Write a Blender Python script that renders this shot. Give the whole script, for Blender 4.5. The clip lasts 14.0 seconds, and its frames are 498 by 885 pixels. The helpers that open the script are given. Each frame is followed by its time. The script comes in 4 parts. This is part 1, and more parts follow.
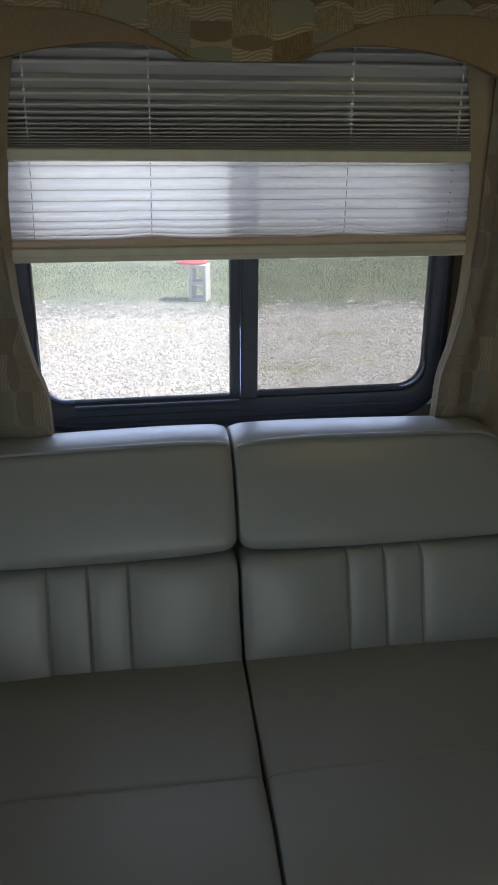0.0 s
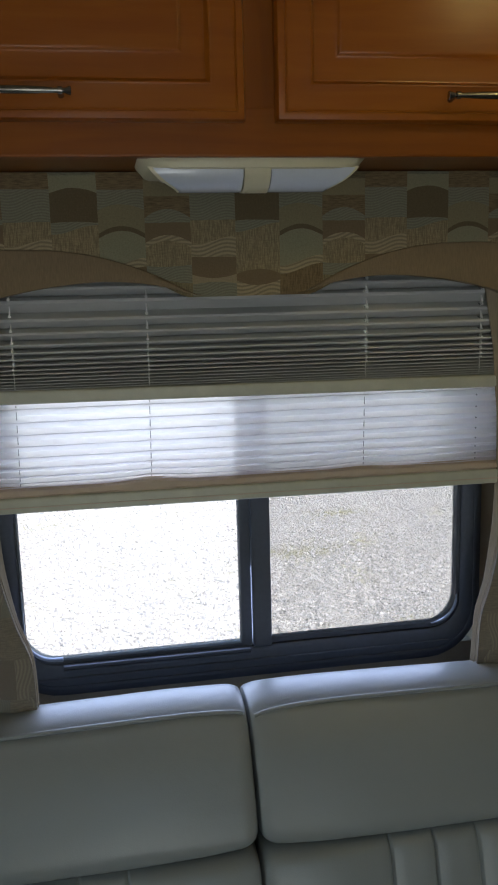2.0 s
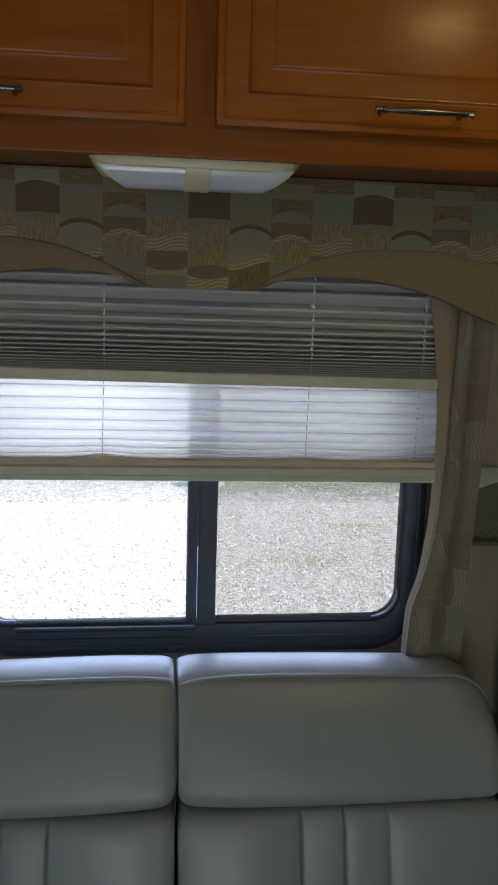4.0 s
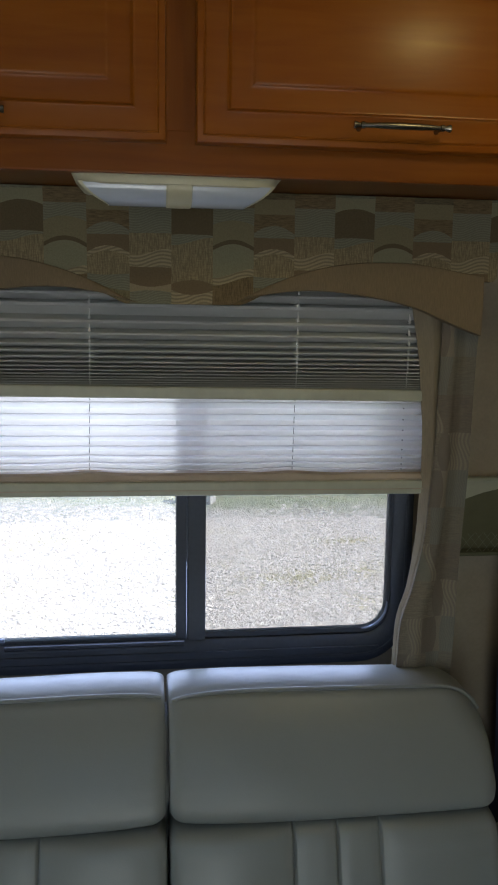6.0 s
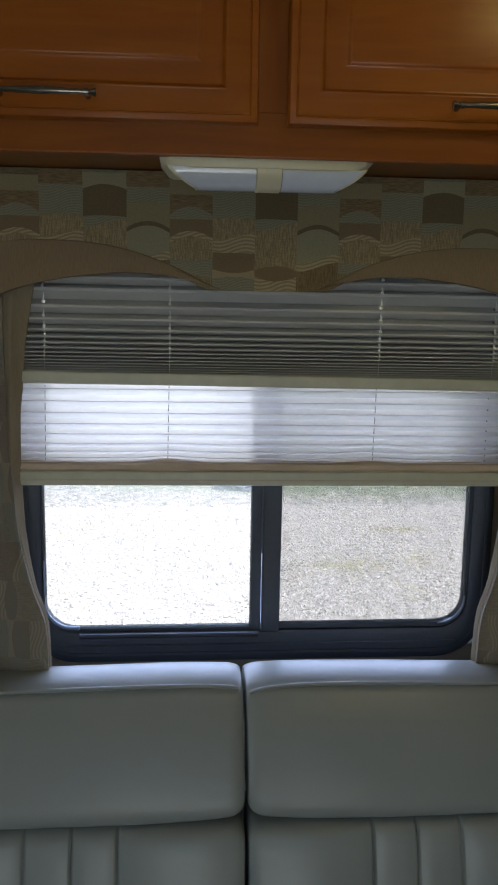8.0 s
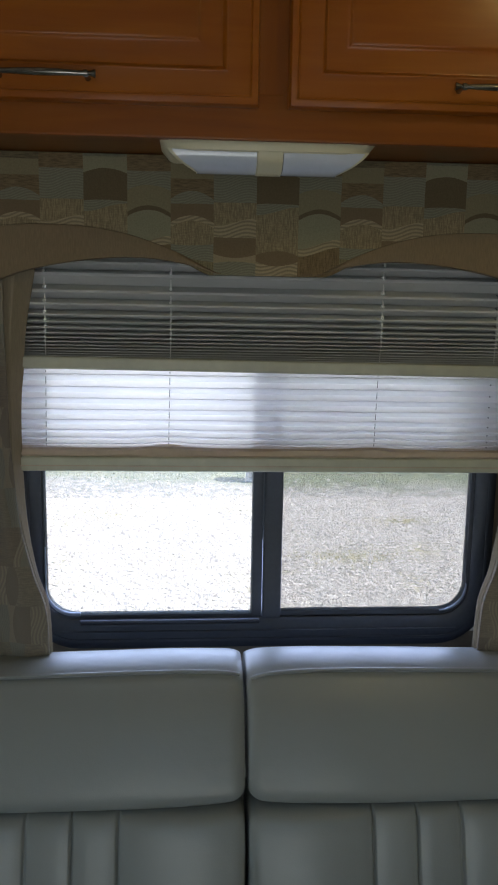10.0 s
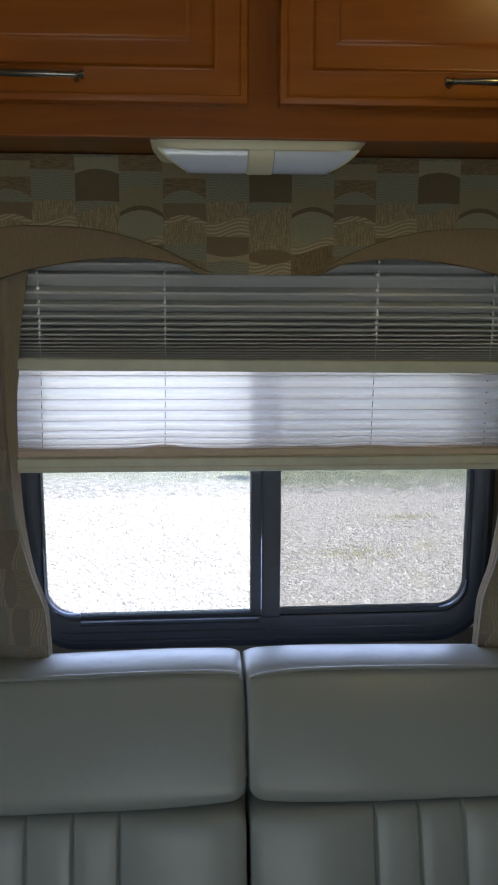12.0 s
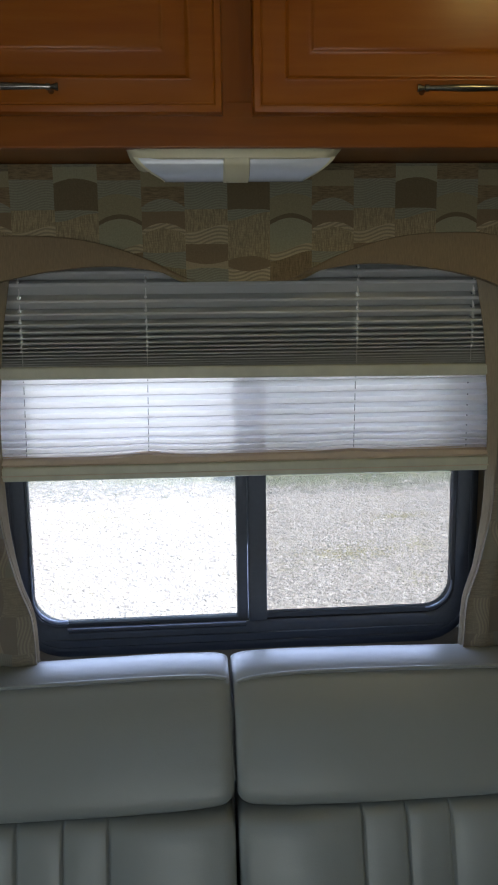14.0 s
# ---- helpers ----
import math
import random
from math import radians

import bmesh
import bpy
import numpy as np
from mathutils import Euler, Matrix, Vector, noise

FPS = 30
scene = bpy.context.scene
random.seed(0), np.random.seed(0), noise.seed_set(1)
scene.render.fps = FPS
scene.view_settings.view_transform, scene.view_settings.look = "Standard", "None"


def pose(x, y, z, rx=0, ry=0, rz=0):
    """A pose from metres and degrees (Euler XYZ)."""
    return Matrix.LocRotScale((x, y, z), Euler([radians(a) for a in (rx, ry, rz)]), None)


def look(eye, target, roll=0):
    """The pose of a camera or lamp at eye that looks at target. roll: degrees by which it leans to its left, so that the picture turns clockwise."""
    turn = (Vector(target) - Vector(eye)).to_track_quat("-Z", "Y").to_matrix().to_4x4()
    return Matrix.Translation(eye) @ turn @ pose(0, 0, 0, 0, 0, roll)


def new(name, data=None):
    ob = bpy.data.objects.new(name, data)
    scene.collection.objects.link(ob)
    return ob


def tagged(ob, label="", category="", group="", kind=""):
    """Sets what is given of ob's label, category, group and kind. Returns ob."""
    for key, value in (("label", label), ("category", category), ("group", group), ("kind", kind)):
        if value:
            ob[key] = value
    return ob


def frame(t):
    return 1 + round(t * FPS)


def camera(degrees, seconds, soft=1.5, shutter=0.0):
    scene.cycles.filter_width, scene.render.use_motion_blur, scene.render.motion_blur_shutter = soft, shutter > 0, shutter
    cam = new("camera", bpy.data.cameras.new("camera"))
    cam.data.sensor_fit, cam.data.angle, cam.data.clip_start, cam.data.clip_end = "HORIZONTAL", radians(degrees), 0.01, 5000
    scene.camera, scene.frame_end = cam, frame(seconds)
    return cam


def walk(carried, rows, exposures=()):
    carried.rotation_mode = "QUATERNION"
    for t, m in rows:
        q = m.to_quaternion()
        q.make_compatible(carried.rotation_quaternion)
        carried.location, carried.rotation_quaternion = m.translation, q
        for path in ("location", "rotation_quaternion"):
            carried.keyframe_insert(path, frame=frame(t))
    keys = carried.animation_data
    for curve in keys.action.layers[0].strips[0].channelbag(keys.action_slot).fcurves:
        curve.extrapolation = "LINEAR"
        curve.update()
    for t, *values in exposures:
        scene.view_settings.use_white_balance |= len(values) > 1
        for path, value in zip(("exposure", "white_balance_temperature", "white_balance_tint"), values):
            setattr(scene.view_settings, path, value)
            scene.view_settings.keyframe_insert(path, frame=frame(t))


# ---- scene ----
cam = camera(33.0, 14.0, 2.0)
PATH = [
    (0, (-0.261, 0.528, 1.389), (0.023, 2.361, 0.642), 0.2),
    (0.2, (-0.26, 0.571, 1.419), (0.072, 2.428, 0.759), -0.1),
    (0.5, (-0.259, 0.64, 1.455), (0.095, 2.524, 0.883), -0.7),
    (1, (-0.262, 0.729, 1.468), (0.096, 2.65, 1.039), -1.6),
    (1.5, (-0.271, 0.759, 1.472), (0.076, 2.694, 1.101), -2.1),
    (2, (-0.269, 0.764, 1.478), (0.066, 2.701, 1.107), -1.5),
    (2.5, (-0.23, 0.75, 1.47), (0.078, 2.691, 1.096), -0.2),
    (3, (-0.152, 0.696, 1.454), (0.086, 2.65, 1.098), 1.7),
    (3.5, (-0.109, 0.647, 1.447), (0.124, 2.603, 1.1), 1.8),
    (5.8, (-0.108, 0.639, 1.451), (0.159, 2.597, 1.146), 0.7),
    (6, (-0.1, 0.637, 1.443), (0.157, 2.597, 1.142), 0.8),
    (6.5, (-0.116, 0.666, 1.443), (0.127, 2.626, 1.133), 0.8),
    (7, (-0.144, 0.67, 1.449), (0.083, 2.631, 1.128), 1.3),
    (7.5, (-0.167, 0.676, 1.45), (0.032, 2.637, 1.115), 1.0),
    (8, (-0.167, 0.67, 1.444), (-0.009, 2.636, 1.109), 0.9),
    (8.2, (-0.169, 0.667, 1.444), (0.012, 2.627, 1.093), 1.3),
    (10.3, (-0.155, 0.671, 1.431), (-0.011, 2.635, 1.078), 0.9),
    (10.5, (-0.15, 0.671, 1.434), (-0.005, 2.634, 1.078), 0.8),
    (11, (-0.139, 0.665, 1.433), (0.003, 2.628, 1.081), 0.3),
    (11.5, (-0.145, 0.669, 1.43), (-0.003, 2.632, 1.072), 0.2),
    (12, (-0.145, 0.673, 1.434), (-0.009, 2.636, 1.076), 0.1),
    (12.5, (-0.142, 0.673, 1.441), (0.0, 2.637, 1.09), -0.1),
    (13, (-0.136, 0.668, 1.45), (0.007, 2.632, 1.102), -0.2),
    (13.5, (-0.13, 0.666, 1.454), (0.014, 2.629, 1.097), -0.8),
    (14, (-0.124, 0.665, 1.444), (0.024, 2.627, 1.087), -0.8),
]
EXPOSURES = [(0.0, 1.0, 6900, 10), (0.4, 1.1, 6750, 10), (0.9, 1.35, 6620, 10), (14.0, 1.35, 6620, 10)]
walk(cam, [(t, look(eye, target, roll)) for t, eye, target, roll in PATH], EXPOSURES)

# ---- world, sun and lamps ----
world = bpy.data.worlds.new("sky")
scene.world = world
world.use_nodes = True
wn = world.node_tree
sky = wn.nodes.new("ShaderNodeTexSky")
sky.sky_type = "NISHITA"
sky.sun_disc = False
sky.sun_elevation, sky.sun_rotation = radians(61), radians(97)
wn.links.new(sky.outputs[0], wn.nodes["Background"].inputs[0])
wn.nodes["Background"].inputs[1].default_value = 0.13

sun = new("sun", bpy.data.lights.new("sun", "SUN"))
sun.data.energy, sun.data.angle, sun.data.color = 4.4, radians(0.5), (1.0, 0.96, 0.9)
sun.matrix_world = look((24, -3, 44), (0, 0, 0))


def area_lamp(name, eye, target, sx, sy, watts, colour):
    """A rectangular lamp standing in for daylight in a seen or assumed opening of the wall."""
    ob = new(name, bpy.data.lights.new(name, "AREA"))
    ob.data.shape, ob.data.size, ob.data.size_y = "RECTANGLE", sx, sy
    ob.data.energy, ob.data.color = watts, colour
    ob.matrix_world = look(eye, target)
    return ob


# unseen doorway and end window are assumed; these two lamps are added fill
area_lamp("fill_assumed_door", (-0.1, -0.78, 0.36), (0.0, 2.0, 0.9), 0.6, 0.72, 2.2, (0.86, 0.98, 1.0))
area_lamp("fill_assumed_end_window", (-2.28, 0.6, 1.0), (0, 1.6, 0.9), 1.5, 0.6, 0.8, (0.82, 0.96, 1.0))
area_lamp("daylight_sofa_window", (-0.02, 2.2975, 0.866), (-0.02, 1.6, 0.866), 0.82, 0.15, 0.80, (0.50, 0.62, 1.0))
area_lamp("daylight_behind_shade", (-0.02, 2.340, 1.28), (-0.02, 1.0, 1.28), 0.82, 0.34, 0.46, (0.84, 0.88, 1.0))
dome_bulb = new("ceiling_bulb", bpy.data.lights.new("ceiling_bulb", "POINT"))
dome_bulb.data.energy, dome_bulb.data.color, dome_bulb.data.shadow_soft_size = 0.095, (1.0, 0.82, 0.38), 0.05
dome_bulb.location = (0.5, 1.42, 1.95)

# ---- materials ----
class Nodes:
    """A small helper that builds one node material."""

    def __init__(self, name, rough=0.6, metal=0.0, coat=0.0):
        self.m = bpy.data.materials.new(name)
        self.m.use_nodes = True
        self.t = self.m.node_tree
        self.b = self.t.nodes["Principled BSDF"]
        self.b.inputs["Roughness"].default_value = rough
        self.b.inputs["Metallic"].default_value = metal
        self.b.inputs["Coat Weight"].default_value = coat
        self.b.inputs["Coat Roughness"].default_value = 0.15
        self.co = self.t.nodes.new("ShaderNodeTexCoord").outputs["Object"]

    def set(self, socket, value):
        if hasattr(value, "is_linked"):
            self.t.links.new(value, socket)
        else:
            socket.default_value = value

    def math(self, op, a, b=0.0, c=0.0, clamp=False):
        n = self.t.nodes.new("ShaderNodeMath")
        n.operation, n.use_clamp = op, clamp
        for k, v in enumerate((a, b, c)):
            self.set(n.inputs[k], v)
        return n.outputs[0]

    def scaled(self, sx, sy, sz):
        n = self.t.nodes.new("ShaderNodeMapping")
        n.inputs["Scale"].default_value = (sx, sy, sz)
        self.set(n.inputs["Vector"], self.co)
        return n.outputs[0]

    def noise(self, scale, detail=4.0, vector=None, distortion=0.0):
        n = self.t.nodes.new("ShaderNodeTexNoise")
        n.inputs["Scale"].default_value, n.inputs["Detail"].default_value = scale, detail
        n.inputs["Distortion"].default_value = distortion
        self.set(n.inputs["Vector"], self.co if vector is None else vector)
        return n.outputs[0]

    def voronoi(self, scale, vector=None):
        n = self.t.nodes.new("ShaderNodeTexVoronoi")
        n.inputs["Scale"].default_value = scale
        self.set(n.inputs["Vector"], self.co if vector is None else vector)
        return n.outputs

    def ramp(self, fac, stops, kind="LINEAR"):
        n = self.t.nodes.new("ShaderNodeValToRGB")
        n.color_ramp.interpolation = kind
        while len(n.color_ramp.elements) < len(stops):
            n.color_ramp.elements.new(0.5)
        for e, (p, c) in zip(n.color_ramp.elements, stops):
            e.position, e.color = p, (*c, 1)
        self.set(n.inputs[0], fac)
        return n.outputs[0]

    def mix(self, fac, a, b, kind="MIX"):
        n = self.t.nodes.new("ShaderNodeMix")
        n.data_type, n.blend_type = "RGBA", kind
        self.set(n.inputs[0], fac)
        for k, v in ((6, a), (7, b)):
            self.set(n.inputs[k], (*v, 1) if isinstance(v, tuple) else v)
        return n.outputs[2]

    def bump(self, height, strength, distance):
        n = self.t.nodes.new("ShaderNodeBump")
        n.inputs["Strength"].default_value, n.inputs["Distance"].default_value = strength, distance
        self.set(n.inputs["Height"], height)
        self.set(self.b.inputs["Normal"], n.outputs[0])
        return self

    def colour(self, c):
        self.set(self.b.inputs["Base Color"], (*c, 1) if isinstance(c, tuple) else c)
        return self

    def split(self):
        n = self.t.nodes.new("ShaderNodeSeparateXYZ")
        self.set(n.inputs[0], self.co)
        return n.outputs


def plain(name, colour, rough=0.5, metal=0.0, coat=0.0, grain=40.0, spread=0.12, relief=0.0005):
    """A painted, moulded or woven surface with slight mottling and fine relief."""
    n = Nodes(name, rough, metal, coat)
    fine, wide = n.noise(grain, 5), n.noise(grain / 9, 3)
    both = n.math("MULTIPLY_ADD", fine, 0.5, n.math("MULTIPLY", wide, 0.5))
    dark = tuple(c * (1 - spread) for c in colour)
    light = tuple(min(1.0, c * (1 + spread)) for c in colour)
    n.colour(n.ramp(both, [(0.3, dark), (0.7, light)]))
    n.bump(fine, 0.25, relief)
    return n.m


def leather_material():
    n = Nodes("grey_leather", 0.36)
    grain = n.voronoi(420)[0]
    soft = n.noise(7, 4)
    n.colour(n.mix(n.noise(3.0, 3), (0.268, 0.286, 0.276), (0.312, 0.330, 0.316)))
    n.set(n.b.inputs["Roughness"], n.math("MULTIPLY_ADD", n.noise(25, 3), 0.14, 0.29))
    n.bump(n.math("ADD", n.math("MULTIPLY", grain, 0.25), n.math("MULTIPLY", soft, 7.0)), 0.22, 0.002)
    return n.m


def wood_material(name, along, tint=1.0):
    """Varnished maple stained orange-brown; along: the axis of the grain; tint below 1: a darker, shaded copy."""
    n = Nodes(name, 0.38, 0.0, 0.26)
    n.b.inputs["Specular IOR Level"].default_value = 0.28
    n.b.inputs["Coat Roughness"].default_value = 0.22
    sx, sz = (2.0, 22.0) if along == "x" else (22.0, 2.0)
    v = n.scaled(sx, 14.0, sz)
    grain = n.noise(2.2, 6, v, 0.6)
    pores = n.noise(9.0, 5, n.scaled(sx * 1.5, 60.0, sz * 1.5))
    cloud = n.noise(5.0, 3)
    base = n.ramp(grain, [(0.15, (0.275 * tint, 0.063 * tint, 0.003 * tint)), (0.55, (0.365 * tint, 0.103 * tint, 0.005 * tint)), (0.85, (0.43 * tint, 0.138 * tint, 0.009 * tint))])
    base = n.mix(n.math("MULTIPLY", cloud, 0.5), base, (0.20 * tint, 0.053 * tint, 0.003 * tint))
    n.colour(base)
    n.bump(pores, 0.06, 0.0006)
    return n.m


GREY_GREEN, BLUE_GREY, DARK, BROWN, TAN = (0.275, 0.262, 0.165), (0.225, 0.222, 0.158), (0.142, 0.106, 0.054), (0.195, 0.138, 0.074), (0.340, 0.275, 0.165)
TAUPE, OLIVE, RUST, TWEED = (0.250, 0.215, 0.122), (0.170, 0.142, 0.080), (0.225, 0.165, 0.085), (0.330, 0.275, 0.165)
FLAT, FINE_WAVES, WAVES, UPRIGHT, COURSES = (0, 0, 0), (0.42, 0, 0), (1, 0, 0), (0, 1, 0), (0, 0, 1)
# four columns of cloth patches from the bottom up: colour, weave, then the upper edge as height, crest and rise to the right
CLOTH_COLUMNS = (
    [(TAN, WAVES, 0.194, -0.034, 0), (BROWN, FLAT, 0.240, 0.034, 0), (TWEED, UPRIGHT, 0.567, 0, 0.031), (BLUE_GREY, FINE_WAVES, 0.613, 0.008, 0),
     (DARK, FLAT, 0.812, 0.036, 0), (GREY_GREEN, FLAT, 0.931, 0, 0), (BLUE_GREY, COURSES, 9, 0, 0)],
    [(RUST, UPRIGHT, 0.270, 0, 0.038), (TAN, WAVES, 0.330, 0, 0.038), (GREY_GREEN, FLAT, 0.504, 0.050, 0), (DARK, FLAT, 0.536, 0.052, 0),
     (TAUPE, FLAT, 0.695, 0.040, 0), (BLUE_GREY, FINE_WAVES, 0.835, 0, 0), (RUST, COURSES, 9, 0, 0)],
    [(TAUPE, UPRIGHT, 0.203, 0, -0.02), (BLUE_GREY, FINE_WAVES, 0.312, -0.010, 0), (TWEED, UPRIGHT, 0.432, 0.053, 0), (TAN, WAVES, 0.470, 0.053, 0),
     (BROWN, FLAT, 0.608, 0, 0), (BLUE_GREY, FINE_WAVES, 0.640, 0.060, 0), (RUST, COURSES, 0.786, 0, 0), (TAUPE, FLAT, 0.902, 0, 0), (OLIVE, COURSES, 9, 0, 0)],
    [(BLUE_GREY, FINE_WAVES, 0.174, 0.014, 0), (TAN, FLAT, 0.242, -0.026, 0), (BROWN, FLAT, 0.365, 0, 0), (TAN, WAVES, 0.480, 0, 0.029),
     (TWEED, UPRIGHT, 0.622, 0, 0), (BLUE_GREY, FINE_WAVES, 0.841, 0, 0), (RUST, COURSES, 9, 0, 0)],
)


def patchwork_material(name, turned=False):
    """Woven upholstery cloth: four columns of wavy-edged patches that repeat across; turned: laid sideways and greyed
    as by daylight.
    """
    n = Nodes(name, 0.85)
    sx, sy, sz = n.split()
    if turned:
        across, drop = n.math("ADD", sz, 0.0075), n.math("SUBTRACT", 1.965, n.math("ABSOLUTE", sx))
        long_way, short_way = (7.0, 7.0, 75.0), (75.0, 75.0, 7.0)
    else:
        across, drop = n.math("ADD", sx, 0.0440), sz
        long_way, short_way = (75.0, 75.0, 7.0), (7.0, 7.0, 75.0)
    up = n.math("DIVIDE", n.math("SUBTRACT", drop, 1.44), 0.225)
    up = n.math("ADD", up, n.math("MULTIPLY_ADD", n.noise(30.0, 2), 0.012, -0.006))
    cell = n.math("DIVIDE", n.math("ADD", across, n.math("MULTIPLY_ADD", n.noise(24.0, 2), 0.0016, -0.0008)), 0.0725)
    u = n.math("FRACT", cell)
    col = n.math("FLOORED_MODULO", n.math("FLOOR", cell), 4.0)
    hill = n.math("SUBTRACT", 1.0, n.math("POWER", n.math("ABSOLUTE", n.math("MULTIPLY_ADD", u, 2.0, -1.0)), 2.0))
    rise = n.math("MULTIPLY", n.math("COSINE", n.math("MULTIPLY", u, math.pi)), -1.0)
    colour = weave = None
    for k, patches in enumerate(CLOTH_COLUMNS):
        count = 0.0
        for _, _, top, crest, lean in patches[:-1]:
            edge = n.math("MULTIPLY_ADD", hill, crest, n.math("MULTIPLY_ADD", rise, lean, top))
            count = n.math("ADD", n.math("GREATER_THAN", up, edge), count)
        place = n.math("MULTIPLY_ADD", count, 0.1, 0.05)
        tone = n.ramp(place, [(0.1 * i, p[0]) for i, p in enumerate(patches)], "CONSTANT")
        style = n.ramp(place, [(0.1 * i, p[1]) for i, p in enumerate(patches)], "CONSTANT")
        if colour is None:
            colour, weave = tone, style
        else:
            here = n.math("COMPARE", col, float(k), 0.1)
            colour, weave = n.mix(here, colour, tone), n.mix(here, weave, style)
    parts = n.t.nodes.new("ShaderNodeSeparateColor")
    n.t.links.new(weave, parts.inputs[0])
    wavy, tall, wide = parts.outputs[0], parts.outputs[1], parts.outputs[2]
    sway = n.math("SINE", n.math("MULTIPLY_ADD", u, 4.6, -2.2))
    flow = n.math("SUBTRACT", up, n.math("MULTIPLY", sway, 0.030))
    drift = n.noise(20.0, 2)
    bold = n.math("GREATER_THAN", wavy, 0.7)
    for density, share, light, shade in ((330.0, n.math("SUBTRACT", wavy, bold), 0.30, 0.60), (225.0, bold, 0.55, 0.36)):
        lines = n.math("SINE", n.math("ADD", n.math("MULTIPLY", flow, density), n.math("MULTIPLY", drift, 0.016 * density)))
        level = n.math("MULTIPLY_ADD", lines, 0.5, 0.5)
        ridge = n.ramp(level, [(0.55, (0, 0, 0)), (0.9, (1, 1, 1))])
        grooves = n.ramp(level, [(0.1, (1, 1, 1)), (0.4, (0, 0, 0))])
        share = n.math("MAXIMUM", share, 0.0)
        colour = n.mix(n.math("MULTIPLY", n.math("MULTIPLY", ridge, share), light), colour, (0.50, 0.41, 0.25))
        colour = n.mix(n.math("MULTIPLY", n.math("MULTIPLY", grooves, share), shade), colour, (0.115, 0.100, 0.066))
    threads = n.noise(10.0, 3, n.scaled(*long_way))
    courses = n.noise(10.0, 3, n.scaled(*short_way))
    grain = n.noise(420.0, 2)
    hatch = n.ramp(threads, [(0.40, (0.60, 0.56, 0.50)), (0.58, (1.12, 1.07, 1.0))])
    beds = n.ramp(courses, [(0.38, (0.55, 0.52, 0.50)), (0.62, (1.08, 1.04, 1.0))])
    colour = n.mix(n.math("MULTIPLY", tall, 0.75), colour, hatch, "MULTIPLY")
    colour = n.mix(n.math("MULTIPLY", tall, 0.35), colour, beds, "MULTIPLY")
    colour = n.mix(n.math("MULTIPLY", wide, 0.8), colour, beds, "MULTIPLY")
    colour = n.mix(0.4, colour, n.ramp(grain, [(0.3, (0.6, 0.6, 0.58)), (0.7, (1.0, 1.0, 1.0))]), "MULTIPLY")
    # flat grey mix: cool window light washing the curtains, put into the cloth colour
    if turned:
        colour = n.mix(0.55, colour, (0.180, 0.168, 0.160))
    n.colour(colour)
    n.bump(n.math("ADD", threads, courses), 0.5, 0.0008)
    return n.m


def ribbed_cloth(name, colour, low=0.75, high=1.15):
    n = Nodes(name, 0.8)
    threads = n.noise(10.0, 3, n.scaled(60.0, 60.0, 6.0))
    n.colour(n.ramp(threads, [(0.3, tuple(c * low for c in colour)), (0.7, tuple(c * high for c in colour))]))
    n.bump(threads, 0.5, 0.0008)
    return n.m


def sheer_cloth(name, colour, share, rough=0.7, onward=0.0):
    """Shade cloth that lets a share of the light through."""
    n = Nodes(name, rough)
    out = n.t.nodes["Material Output"]
    cloth = n.ramp(n.noise(90.0, 3, n.scaled(1.0, 1.0, 3.0)), [(0.3, tuple(c * 0.975 for c in colour)), (0.7, colour)])
    n.colour(cloth)
    back = n.t.nodes.new("ShaderNodeBsdfTranslucent")
    n.set(back.inputs["Color"], cloth)
    both = n.t.nodes.new("ShaderNodeMixShader")
    both.inputs[0].default_value = share
    n.t.links.new(n.b.outputs[0], both.inputs[1])
    if onward:
        haze = n.t.nodes.new("ShaderNodeBsdfRefraction")
        haze.inputs["IOR"].default_value, haze.inputs["Roughness"].default_value = 1.04, 0.75
        n.set(haze.inputs["Color"], cloth)
        pair = n.t.nodes.new("ShaderNodeMixShader")
        pair.inputs[0].default_value = onward
        n.t.links.new(back.outputs[0], pair.inputs[1])
        n.t.links.new(haze.outputs[0], pair.inputs[2])
        n.t.links.new(pair.outputs[0], both.inputs[2])
    else:
        n.t.links.new(back.outputs[0], both.inputs[2])
    n.t.links.new(both.outputs[0], out.inputs[0])
    return n.m


def screen_material():
    """Insect mesh: fine dark threads with open squares between."""
    n = Nodes("insect_mesh", 0.7)
    n.colour((0.26, 0.26, 0.25))
    sx, sy, sz = n.split()
    wx = n.math("SINE", n.math("MULTIPLY", sx, 6.283 / 0.0034))
    wz = n.math("SINE", n.math("MULTIPLY", sz, 6.283 / 0.0034))
    thread = n.math("MAXIMUM", n.math("GREATER_THAN", wx, 0.6), n.math("GREATER_THAN", wz, 0.6))
    thread = n.math("MULTIPLY_ADD", thread, 0.09, 0.26)
    clear = n.t.nodes.new("ShaderNodeBsdfTransparent")
    both = n.t.nodes.new("ShaderNodeMixShader")
    n.set(both.inputs[0], thread)
    n.t.links.new(clear.outputs[0], both.inputs[1])
    n.t.links.new(n.b.outputs[0], both.inputs[2])
    n.t.links.new(both.outputs[0], n.t.nodes["Material Output"].inputs[0])
    return n.m


